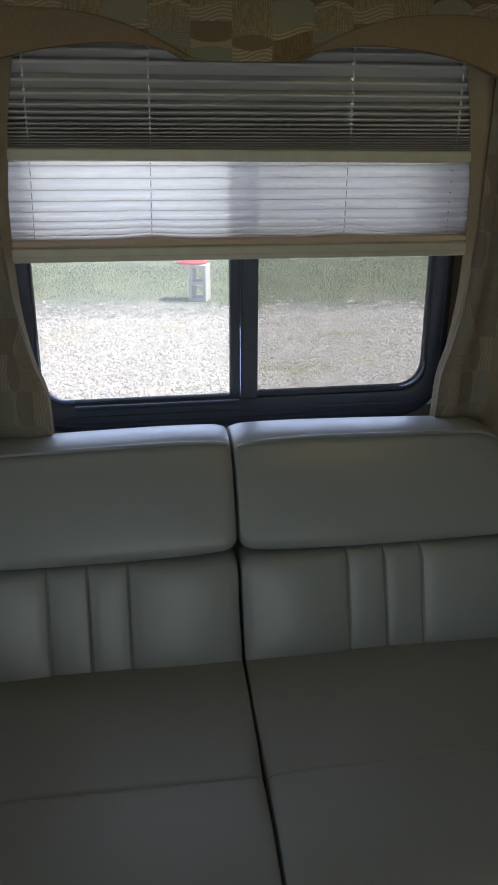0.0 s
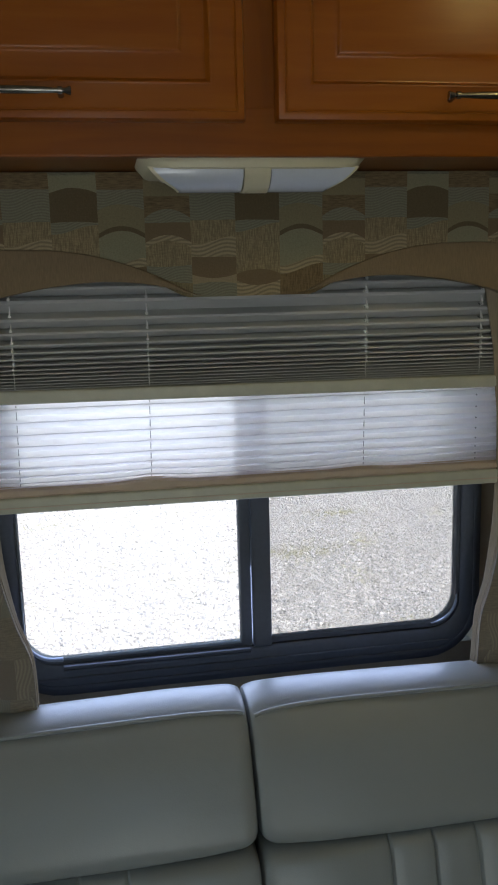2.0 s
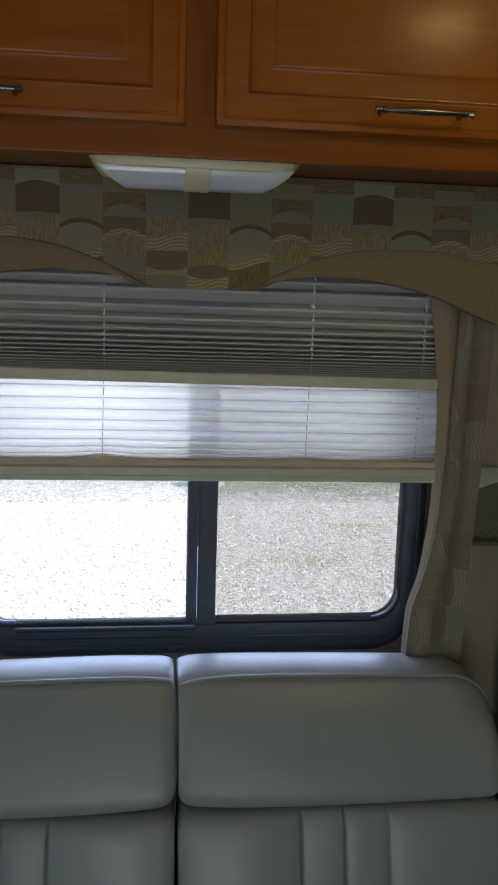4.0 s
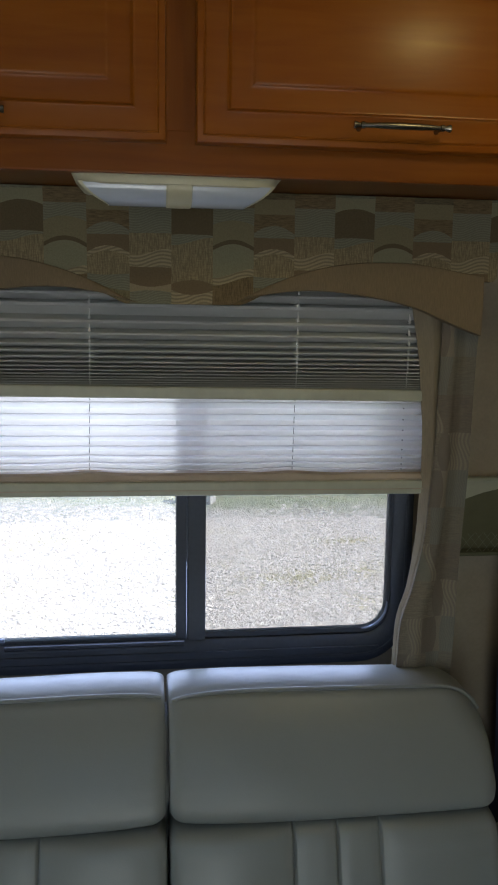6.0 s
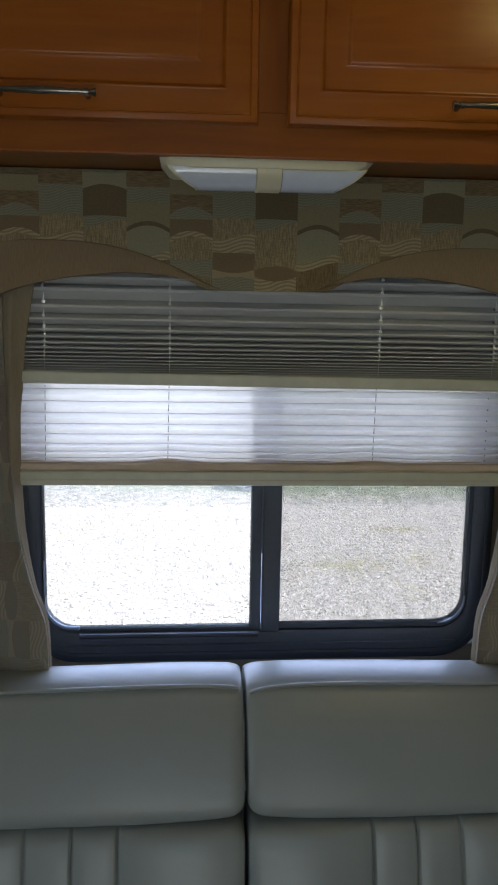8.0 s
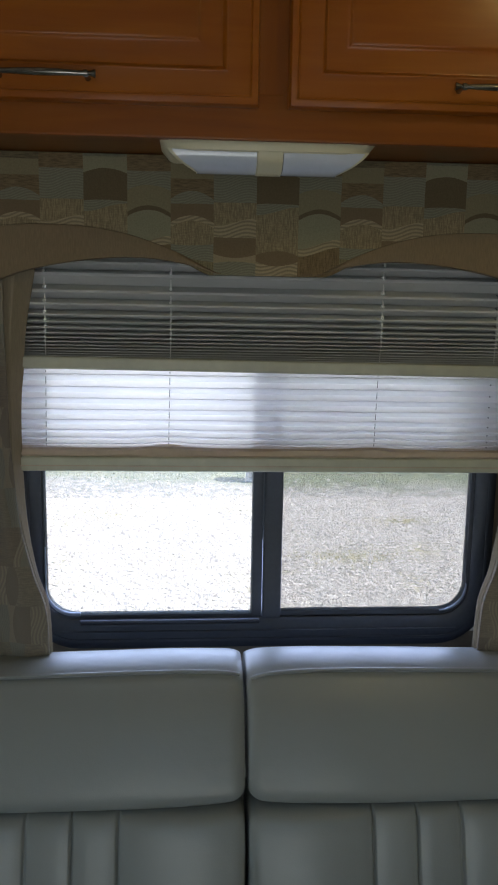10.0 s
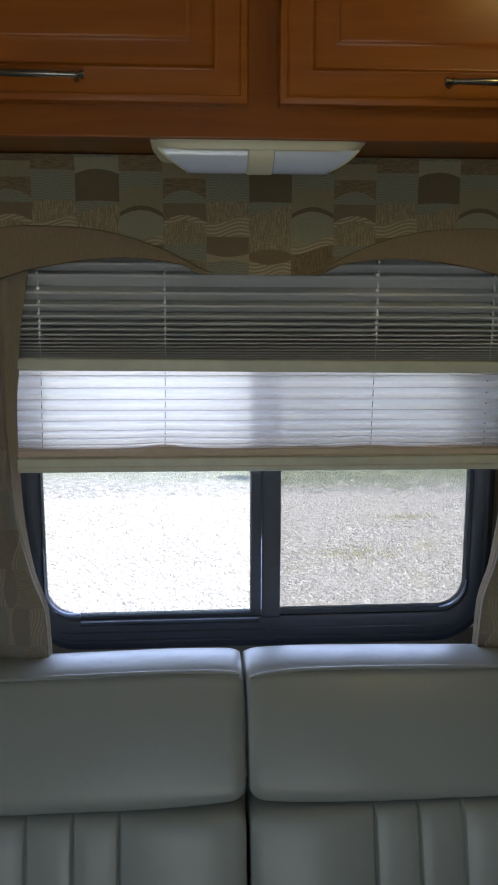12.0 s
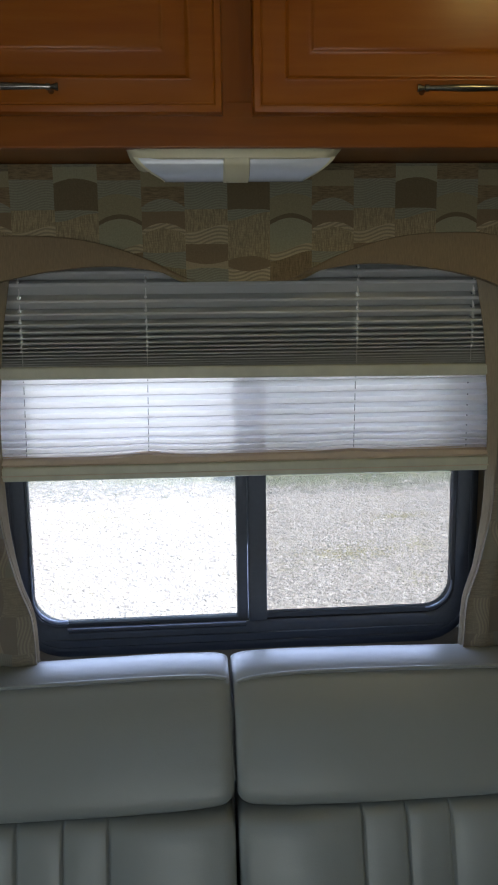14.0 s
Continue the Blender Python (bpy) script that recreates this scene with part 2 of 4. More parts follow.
def glass_material(name, veil_share):
    n = Nodes(name, 0.02)
    clear = n.t.nodes.new("ShaderNodeBsdfTransparent")
    gloss = n.t.nodes.new("ShaderNodeBsdfGlossy")
    gloss.inputs["Roughness"].default_value = 0.02
    fres = n.t.nodes.new("ShaderNodeFresnel")
    fres.inputs[0].default_value = 1.18
    both = n.t.nodes.new("ShaderNodeMixShader")
    n.t.links.new(fres.outputs[0], both.inputs[0])
    n.t.links.new(clear.outputs[0], both.inputs[1])
    n.t.links.new(gloss.outputs[0], both.inputs[2])
    # milky translucent film that lays a pale haze over the view outside
    veil = n.t.nodes.new("ShaderNodeBsdfTranslucent")
    veil.inputs["Color"].default_value = (0.8, 0.82, 0.85, 1)
    film = n.t.nodes.new("ShaderNodeMixShader")
    n.set(film.inputs[0], n.math("MULTIPLY_ADD", n.noise(6.0, 4), 0.06, veil_share))
    n.t.links.new(both.outputs[0], film.inputs[1])
    n.t.links.new(veil.outputs[0], film.inputs[2])
    n.t.links.new(film.outputs[0], n.t.nodes["Material Output"].inputs[0])
    return n.m


def ground_material():
    n = Nodes("gravel_ground", 0.95)
    sx, sy, sz = n.split()
    stones = n.voronoi(42.0)
    grit = n.ramp(n.noise(30.0, 5), [(0.3, (0.24, 0.228, 0.205)), (0.7, (0.44, 0.425, 0.40))])
    pale = n.mix(0.5, grit, n.ramp(stones[1], [(0.1, (0.30, 0.29, 0.275)), (0.9, (0.62, 0.61, 0.59))]))
    weeds = n.ramp(n.noise(1.6, 5), [(0.57, (0, 0, 0)), (0.70, (1, 1, 1))])
    pale = n.mix(n.math("MULTIPLY", weeds, 0.7), pale, (0.31, 0.29, 0.15))
    dull = n.ramp(n.noise(12.0, 5), [(0.35, (0.13, 0.135, 0.125)), (0.65, (0.34, 0.335, 0.325))])
    edge = n.math("MULTIPLY_ADD", n.noise(1.4, 4), 1.2, -0.6)
    far = n.math("MULTIPLY", n.math("SUBTRACT", n.math("ADD", sy, n.math("MULTIPLY", edge, 0.5)), 8.70), 4.0, clamp=True)
    bay = n.math("MULTIPLY", n.math("SUBTRACT", 0.9, sx), 1.2, clamp=True)
    lawn = n.math("MULTIPLY", n.math("SUBTRACT", n.math("ADD", sy, edge), n.math("MULTIPLY_ADD", bay, 0.55, 8.95)), 1.6, clamp=True)
    grass = n.ramp(n.noise(3.0, 6), [(0.3, (0.100, 0.128, 0.078)), (0.55, (0.165, 0.192, 0.115)), (0.75, (0.25, 0.255, 0.165))])
    n.colour(n.mix(lawn, n.mix(far, pale, dull), grass))
    n.bump(stones[0], 0.8, 0.02)
    return n.m


def stone_material():
    n = Nodes("gravel_stone", 0.9)
    geo = n.t.nodes.new("ShaderNodeNewGeometry")
    tone = n.ramp(geo.outputs["Random Per Island"], [(0.0, (0.24, 0.22, 0.21)), (0.45, (0.43, 0.405, 0.39)), (0.8, (0.60, 0.58, 0.565)), (1.0, (0.78, 0.76, 0.75))])
    n.colour(n.mix(0.35, tone, n.ramp(n.noise(60.0, 4), [(0.3, (0.34, 0.33, 0.31)), (0.7, (0.62, 0.61, 0.58))])))
    return n.m


def blade_material(name, low, mid, high):
    n = Nodes(name, 0.7)
    geo = n.t.nodes.new("ShaderNodeNewGeometry")
    n.colour(n.ramp(geo.outputs["Random Per Island"], [(0.0, low), (0.45, mid), (1.0, high)]))
    return n.m


def glow_material(name, colour, strength):
    n = Nodes(name, 0.4)
    n.colour((0.8, 0.76, 0.65))
    n.b.inputs["Emission Color"].default_value = (*colour, 1)
    n.b.inputs["Emission Strength"].default_value = strength
    return n.m


LEATHER = leather_material()
WOOD_X = wood_material("maple_across", "x")
# darker copies of the maple: shade on recessed frame and carcass, put into colour
WOOD_FRAME_SHADED, WOOD_FRAME_SHADED_Z = wood_material("maple_frame_across_shaded", "x", 0.8), wood_material("maple_frame_upright_shaded", "z", 0.8)
WOOD_BODY_SHADED = wood_material("maple_carcass_shaded", "x", 0.62)
PATCH, PATCH_TURNED_DAYLIT = patchwork_material("patchwork_cloth"), patchwork_material("patchwork_cloth_turned_daylit", True)
BEIGE_CLOTH = ribbed_cloth("beige_ribbed_cloth", (0.235, 0.172, 0.098), 0.86, 1.08)
LINING = ribbed_cloth("curtain_lining_cloth", (0.285, 0.232, 0.158), 0.9, 1.07)
DAY_CLOTH = sheer_cloth("day_shade_cloth", (0.885, 0.88, 0.92), 0.88, 0.7, 0.21)
NIGHT_CLOTH = sheer_cloth("night_shade_cloth", (0.56, 0.57, 0.57), 0.0)
RAIL = plain("cream_rail_plastic", (0.53, 0.53, 0.42), 0.4)
FOLD_CLOTH = sheer_cloth("pressed_fold_cloth", (0.88, 0.88, 0.93), 0.84)
TRIM_TAN = plain("tan_trim_cloth", (0.58, 0.47, 0.36), 0.7)
CORD = plain("white_cord", (0.94, 0.94, 0.92), 0.5)
CORD_GREY = plain("grey_cord", (0.30, 0.30, 0.33), 0.7)
BLACK = plain("black_window_frame", (0.060, 0.070, 0.092), 0.58, grain=120)
BLACK_SOFT = plain("black_rubber_seal", (0.02, 0.022, 0.028), 0.5)
STRIP = plain("dark_grey_glazing_strip", (0.085, 0.10, 0.13), 0.5)
GLINT = plain("blue_grey_corner_glint", (0.22, 0.27, 0.37), 0.35)
GLASS, MILKY_GLASS, SCREEN = glass_material("window_glass", 0.06), glass_material("milky_window_glass", 0.15), screen_material()
CREAM = plain("cream_lamp_plastic", (0.62, 0.59, 0.42), 0.35, grain=200, spread=0.03)
LENS = plain("white_lamp_lens", (0.60, 0.66, 0.76), 0.15, coat=0.4, grain=150, spread=0.03)
PEWTER = plain("pewter", (0.25, 0.235, 0.205), 0.25, 1.0, grain=90, spread=0.3)
WALLPAPER = plain("beige_wallpaper", (0.31, 0.26, 0.19), 0.75, grain=160, spread=0.10)
CEILING_CLOTH = plain("cream_ceiling_cloth", (0.55, 0.50, 0.40), 0.9, grain=120)
CARPET = plain("tan_carpet", (0.16, 0.13, 0.10), 0.95, grain=300, spread=0.3, relief=0.003)
OLIVE_PLASTIC = plain("olive_tinted_plastic", (0.135, 0.132, 0.078), 0.25)
PALE_PLASTIC = plain("pale_plastic", (0.42, 0.42, 0.32), 0.35)
MESH_OLIVE = plain("olive_mesh", (0.20, 0.20, 0.135), 0.5)
NAVY_CLOTH = plain("dark_blue_cloth", (0.03, 0.035, 0.045), 0.8)
CONCRETE = plain("concrete_block", (0.50, 0.49, 0.48), 0.95, grain=60, spread=0.15, relief=0.002)
RED = plain("red_plastic", (0.55, 0.05, 0.04), 0.35)
STONE, GROUND = stone_material(), ground_material()
BLADE = blade_material("grass_blade", (0.12, 0.150, 0.085), (0.18, 0.210, 0.120), (0.30, 0.30, 0.18))
WEED = blade_material("weed_blade", (0.38, 0.36, 0.17), (0.52, 0.49, 0.25), (0.62, 0.58, 0.36))
DOME = glow_material("lit_dome_lens", (1.0, 0.81, 0.31), 6.2)


# ---- mesh helpers ----
def part(name, bm, material, parent=None, label="", smooth=None):
    """Link a bmesh as one mesh object, under a thing or a part if parent is given."""
    me = bpy.data.meshes.new(name)
    bmesh.ops.recalc_face_normals(bm, faces=bm.faces)
    if smooth is not None:
        for f in bm.faces:
            f.smooth = True
    bm.to_mesh(me)
    bm.free()
    if smooth is not None:
        me.set_sharp_from_angle(angle=radians(smooth))
    me.materials.append(material)
    ob = new(name, me)
    if parent is not None:
        ob.parent = parent
    if label:
        ob["label"] = label
    return ob


def thing(name, label, category, group="", kind=""):
    return tagged(new(name), label, category, group, kind)


def box(x0, x1, y0, y1, z0, z1, bevel=0.0, bm=None, segments=2):
    out = bm or bmesh.new()
    made = bmesh.ops.create_cube(out, size=1.0)["verts"]
    for v in made:
        v.co = Vector(((x0 + x1) / 2 + v.co.x * (x1 - x0), (y0 + y1) / 2 + v.co.y * (y1 - y0), (z0 + z1) / 2 + v.co.z * (z1 - z0)))
    if bevel:
        edges = list({e for v in made for e in v.link_edges})
        bmesh.ops.bevel(out, geom=edges, offset=bevel, segments=segments, profile=0.5, affect="EDGES")
    return out


def loft(rings, closed=True, caps=True, bm=None):
    """Skin a list of rings of equal length."""
    out = bm or bmesh.new()
    rows = [[out.verts.new(p) for p in ring] for ring in rings]
    n = len(rows[0])
    for a, b in zip(rows, rows[1:]):
        for i in range(n if closed else n - 1):
            k = (i + 1) % n
            out.faces.new((a[i], a[k], b[k], b[i]))
    if caps and closed:
        out.faces.new(rows[0][::-1])
        out.faces.new(rows[-1])
    return out


def smooth_curve(points, steps, closed=False):
    """Catmull-Rom through the points."""
    pts = [Vector(p) for p in points]
    n, out = len(pts), []
    for i in range(n if closed else n - 1):
        if closed:
            a, b, c, d = (pts[(i + k) % n] for k in (-1, 0, 1, 2))
        else:
            a, b, c, d = pts[max(i - 1, 0)], pts[i], pts[i + 1], pts[min(i + 2, n - 1)]
        for s in range(steps):
            t = s / steps
            out.append(0.5 * (2 * b + (c - a) * t + (2 * a - 5 * b + 4 * c - d) * t * t + (3 * b - a - 3 * c + d) * t ** 3))
    if not closed:
        out.append(pts[-1])
    return out


def tube(points, radius, sides=8, bm=None):
    rings = []
    for i, p in enumerate(points):
        way = (Vector(points[min(i + 1, len(points) - 1)]) - Vector(points[max(i - 1, 0)])).normalized()
        side = way.cross(Vector((0.13, 0.31, 0.94)))
        side = (side if side.length > 0.05 else way.cross(Vector((1, 0, 0)))).normalized()
        up = way.cross(side)
        r = radius[i] if isinstance(radius, (list, tuple)) else radius
        rings.append([Vector(p) + r * (math.cos(a) * side + math.sin(a) * up) for a in (2 * math.pi * k / sides for k in range(sides))])
    return loft(rings, bm=bm)


def rounded(x0, x1, z0, z1, r, y, steps=8):
    """A rectangle with rounded corners, in an upright plane."""
    pts = []
    left, right = r if isinstance(r, tuple) else (r, r)
    for q, cx, cz, a0 in ((right, x1 - right, z1 - right, 0), (left, x0 + left, z1 - left, 90), (left, x0 + left, z0 + left, 180), (right, x1 - right, z0 + right, 270)):
        for k in range(steps + 1):
            a = radians(a0 + 90 * k / steps)
            pts.append(Vector((cx + q * math.cos(a), y, cz + q * math.sin(a))))
    return pts


def ring(loops):
    """A frame from rounded loops (x0, x1, z0, z1, r, y), skinned round and closed."""
    rows = [rounded(*l) for l in loops]
    return loft(rows + [rows[0]], caps=False)


def slab(outline, y0, y1, bevel=0.0):
    """An upright board with that outline of (x, z), from y0 to y1."""
    bm = bmesh.new()
    f = bm.faces.new([bm.verts.new((x, y0, z)) for x, z in outline])
    made = bmesh.ops.extrude_face_region(bm, geom=[f])["geom"]
    for v in made:
        if isinstance(v, bmesh.types.BMVert):
            v.co.y = y1
    if bevel:
        bmesh.ops.bevel(bm, geom=[e for e in bm.edges if abs(e.verts[0].co.y - e.verts[1].co.y) < 1e-6 and e.verts[0].co.y == y0], offset=bevel, segments=3, profile=0.5, affect="EDGES")
    return bm


def pillow(x0, x1, profile, ends=(0.05, 0.05), stations=60, sag=None, dent=None, lift=None, crumple=None, square=0.0):
    """A cushion swept along x: profile is a closed loop of (y, z); the two ends round over within ends metres,
    less so towards the top if square is above 0.
    sag(x) lowers the top part; lift(x) raises the lower edge; dent(x, y, z) and crumple(x, y, z) are added to y."""
    loop = [(p.x, p.y) for p in smooth_curve([(y, z, 0) for y, z in profile], 5, closed=True)]
    cy = sum(p[0] for p in loop) / len(loop)
    cz = sum(p[1] for p in loop) / len(loop)
    top, low = max(p[1] for p in loop), min(p[1] for p in loop)
    e0, e1 = ends
    turn = [math.pi / 2 * k / 12 for k in range(1, 13)]
    left = [(x0 + e0 * (1 - math.cos(a)), e0 * (1 - math.sin(a))) for a in turn]
    right = [(x1 - e1 * (1 - math.cos(a)), e1 * (1 - math.sin(a))) for a in turn[::-1]]
    middle = [(x0 + e0 + (x1 - e1 - x0 - e0) * k / stations, 0.0) for k in range(1, stations)]
    rings = []
    for x, shrink in left + middle + right:
        row = []
        for y, z in loop:
            away = Vector((y - cy, z - cz))
            tight = shrink * (1 - square * max(0.0, (z - low) / (top - low)))
            q = away * (1 - min(0.85, 0.8 * tight / max(away.length, 1e-4)))
            py, pz = cy + q.x, cz + q.y
            if sag:
                pz -= sag(x) * max(0.0, (pz - low) / (top - low)) ** 2
            if lift:
                pz += lift(x) * max(0.0, 1 - 2.5 * (pz - low) / (top - low))
            if dent:
                py += dent(x, py, pz)
            if crumple:
                py += crumple(x, py, pz)
            row.append((x, py, pz))
        rings.append(row)
    return loft(rings)


# ---- the large structure ----
FLOOR, CEIL = -0.05, 2.05
WEST, EAST, SOUTH, NORTH = -2.3, 1.75, -0.75, 2.31
OUT = 0.06


def holed_wall(name, axis, at, thick, span, hole, label, material=None):
    """A wall with one opening through it; axis: the direction in which it runs."""
    (a0, a1), (h0, h1, v0, v1) = span, hole
    bm = bmesh.new()
    for u0, u1, w0, w1 in ((a0, h0, FLOOR, CEIL), (h1, a1, FLOOR, CEIL), (h0, h1, FLOOR, v0), (h0, h1, v1, CEIL)):
        if axis == "x":
            box(u0, u1, at, at + thick, w0, w1, bm=bm)
        else:
            box(at, at + thick, u0, u1, w0, w1, bm=bm)
    bmesh.ops.remove_doubles(bm, verts=bm.verts, dist=1e-5)
    return tagged(part(name, bm, material or WALLPAPER), label, "wall", kind="structure")


WIN = (-0.478, 0.460, 0.735, 1.52)
holed_wall("wall_north", "x", NORTH, OUT, (WEST - OUT, EAST + OUT), WIN, "beige papered wall round the sliding window behind the sofa")
# the openings in the next two walls are assumed, made for the fill lamps
holed_wall("wall_south", "x", SOUTH - OUT, OUT, (WEST - OUT, EAST + OUT), (-0.44, 0.24, FLOOR + 0.01, 1.80), "unseen beige papered wall facing the sofa with an assumed doorway")
holed_wall("wall_west", "y", WEST - OUT, OUT, (SOUTH, NORTH), (-0.15, 1.35, 0.65, 1.35), "unseen beige papered end wall with an assumed wide opening")
tagged(part("wall_east", box(EAST, EAST + OUT, SOUTH, NORTH, FLOOR, CEIL), WALLPAPER), "plain beige papered end wall of the camper", "wall", kind="structure")
tagged(part("floor", box(WEST - OUT, EAST + OUT, SOUTH - OUT, NORTH + OUT, FLOOR - 0.08, FLOOR), CARPET), "tan carpeted floor of the camper", "floor", kind="structure")
tagged(part("ceiling", box(WEST - OUT, EAST + OUT, SOUTH - OUT, NORTH + OUT, CEIL, CEIL + 0.06), CEILING_CLOTH), "cream padded ceiling of the camper", "ceiling", kind="structure")


# ---- the window ----
def build_window():
    win = thing("window_1", "black-framed sliding window with rounded corners and insect screen", "window", kind="structure")
    part("frame", ring([(-0.486, 0.468, 0.712, 1.53, 0.110, 2.309), (-0.486, 0.468, 0.712, 1.53, 0.110, 2.300), (-0.478, 0.460, 0.719, 1.525, 0.104, 2.293),
                        (-0.470, 0.452, 0.742, 1.52, 0.085, 2.291), (-0.452, 0.432, 0.768, 1.50, 0.068, 2.291), (-0.444, 0.424, 0.776, 1.49, 0.062, 2.297),
                        (-0.444, 0.424, 0.776, 1.49, 0.062, 2.340), (-0.449, 0.429, 0.776, 1.489, 0.062, 2.340), (-0.449, 0.429, 0.776, 1.489, 0.062, 2.309)]),
         BLACK, win, smooth=40)
    part("ridge", ring([(-0.474, 0.456, 0.727, 1.523, 0.096, 2.294), (-0.472, 0.454, 0.729, 1.522, 0.094, 2.2895), (-0.468, 0.450, 0.734, 1.521, 0.090, 2.2895), (-0.466, 0.448, 0.736, 1.52, 0.088, 2.293)]), BLACK, win, smooth=40)
    k = 0.003
    sash = part("sash_frame", ring([(-0.443, -0.006, 0.774, 1.488, (0.058, k), 2.302), (-0.4425, -0.008, 0.776, 1.486, (0.057, k), 2.299), (-0.440, -0.027, 0.784, 1.48, (0.053, k), 2.298),
                                    (-0.438, -0.029, 0.785, 1.478, (0.051, k), 2.302), (-0.438, -0.029, 0.784, 1.478, (0.051, k), 2.316), (-0.443, -0.006, 0.774, 1.488, (0.058, k), 2.316)]), BLACK, win, smooth=40)
    part("pane", box(-0.4395, -0.025, 2.307, 2.311, 0.779, 1.48), MILKY_GLASS, sash, "clear glass with a slightly milky film").visible_shadow = False
    part("mullion", box(-0.0055, 0.0315, 2.291, 2.335, 0.7765, 1.488, 0.002), BLACK, win)
    part("mullion_strip", box(-0.0075, -0.0050, 2.2885, 2.300, 0.782, 1.488, 0.0015), STRIP, win, "grey glazing strip")
    fixed = part("fixed_frame", ring([(0.020, 0.425, 0.777, 1.488, (k, 0.060), 2.318), (0.020, 0.425, 0.777, 1.488, (k, 0.060), 2.303), (0.022, 0.423, 0.779, 1.486, (k, 0.058), 2.300), (0.031, 0.417, 0.788, 1.478, (k, 0.055), 2.300),
                                      (0.032, 0.4155, 0.789, 1.476, (k, 0.053), 2.304), (0.032, 0.4155, 0.788, 1.476, (k, 0.053), 2.318)]), BLACK, win, smooth=40)
    part("pane", box(0.022, 0.420, 2.326, 2.330, 0.777, 1.485), GLASS, fixed, "clear glass").visible_shadow = False
    part("insect_screen", box(0.030, 0.416, 2.3125, 2.3135, 0.782, 1.48), SCREEN, fixed, "fine grey insect mesh")
    part("track", box(-0.372, -0.012, 2.284, 2.2915, 0.7715, 0.7775, 0.0015), BLACK, win)
    part("track", box(-0.372, -0.012, 2.286, 2.2915, 0.7635, 0.7685, 0.0012), BLACK, win)
    part("sill_ridge", box(-0.42, 0.40, 2.2865, 2.2925, 0.7485, 0.7525, 0.0015), BLACK, win)
    # blue-grey tubes painted in as daylight glints on the frame's corner bevels
    for side, edge, reach in ((-1, -0.4400, 0.928), (1, 0.4175, 0.845)):
        r = 0.054
        pts = [(edge, 2.2965, reach - 0.01 * k) for k in range(int((reach - 0.845) / 0.01) + 1)]
        pts += [(edge - side * r * (1 - math.cos(a)), 2.2965, 0.8415 - r * math.sin(a)) for a in (math.pi / 2 * k / 12 for k in range(13))]
        if side < 0:
            pts.append((-0.3725, 2.2965, 0.7875))
        n = len(pts)
        part("corner_glint", tube(pts, [0.0014 + (0.0030 * (q / (n - 1)) ** 1.5 if side < 0 else 0.0018 * math.sin(math.pi * q / (n - 1))) for q in range(n)], 8), GLINT, win, "grey-blue strip painted in as a daylight glint on the frame corner", smooth=50)


build_window()


# ---- the pleated shade ----
def pleats(x0, x1, levels, y_front, y_back, dip=None, edge=0.07, holes=()):
    """Zigzag cloth: levels are the heights of the front folds from the top down; holes: where cords pierce it."""
    zs = []
    for a, b in zip(levels, levels[1:]):
        lip, low = edge * (a - b) + 0.0002, (a + b) / 2 - 0.1 * (a - b)
        foot = b + edge * (a - b) + 0.0002
        zs += [(a + lip, y_front + 0.0005, 0), (a - lip, y_front, 0), (low, y_back, 0)]
        if holes and a - b > 0.009:
            zs += [(foot + (low - foot) * f, y_front + 0.0005 + (y_back - y_front) * f, hole) for f, hole in ((0.72, 1), (0.18, 0))]
    zs.append((levels[-1], y_front, 0))
    xs = sorted([x0 + (x1 - x0) * k / 40 for k in range(41)] + [x + d for x in holes for d in (-0.0015, 0.0015)])
    bm = bmesh.new()
    rows = [[bm.verts.new((x, y, z + (dip(x, z) if dip else 0.0))) for x in xs] for z, y, _ in zs]
    for a, b, (_, _, pierced) in zip(rows, rows[1:], zs):
        for k in range(len(xs) - 1):
            if pierced and any(abs((xs[k] + xs[k + 1]) / 2 - x) < 0.0014 for x in holes):
                continue
            bm.faces.new((a[k], a[k + 1], b[k + 1], b[k]))
    return bm


CORDS = (-0.418, -0.196, 0.187, 0.402)


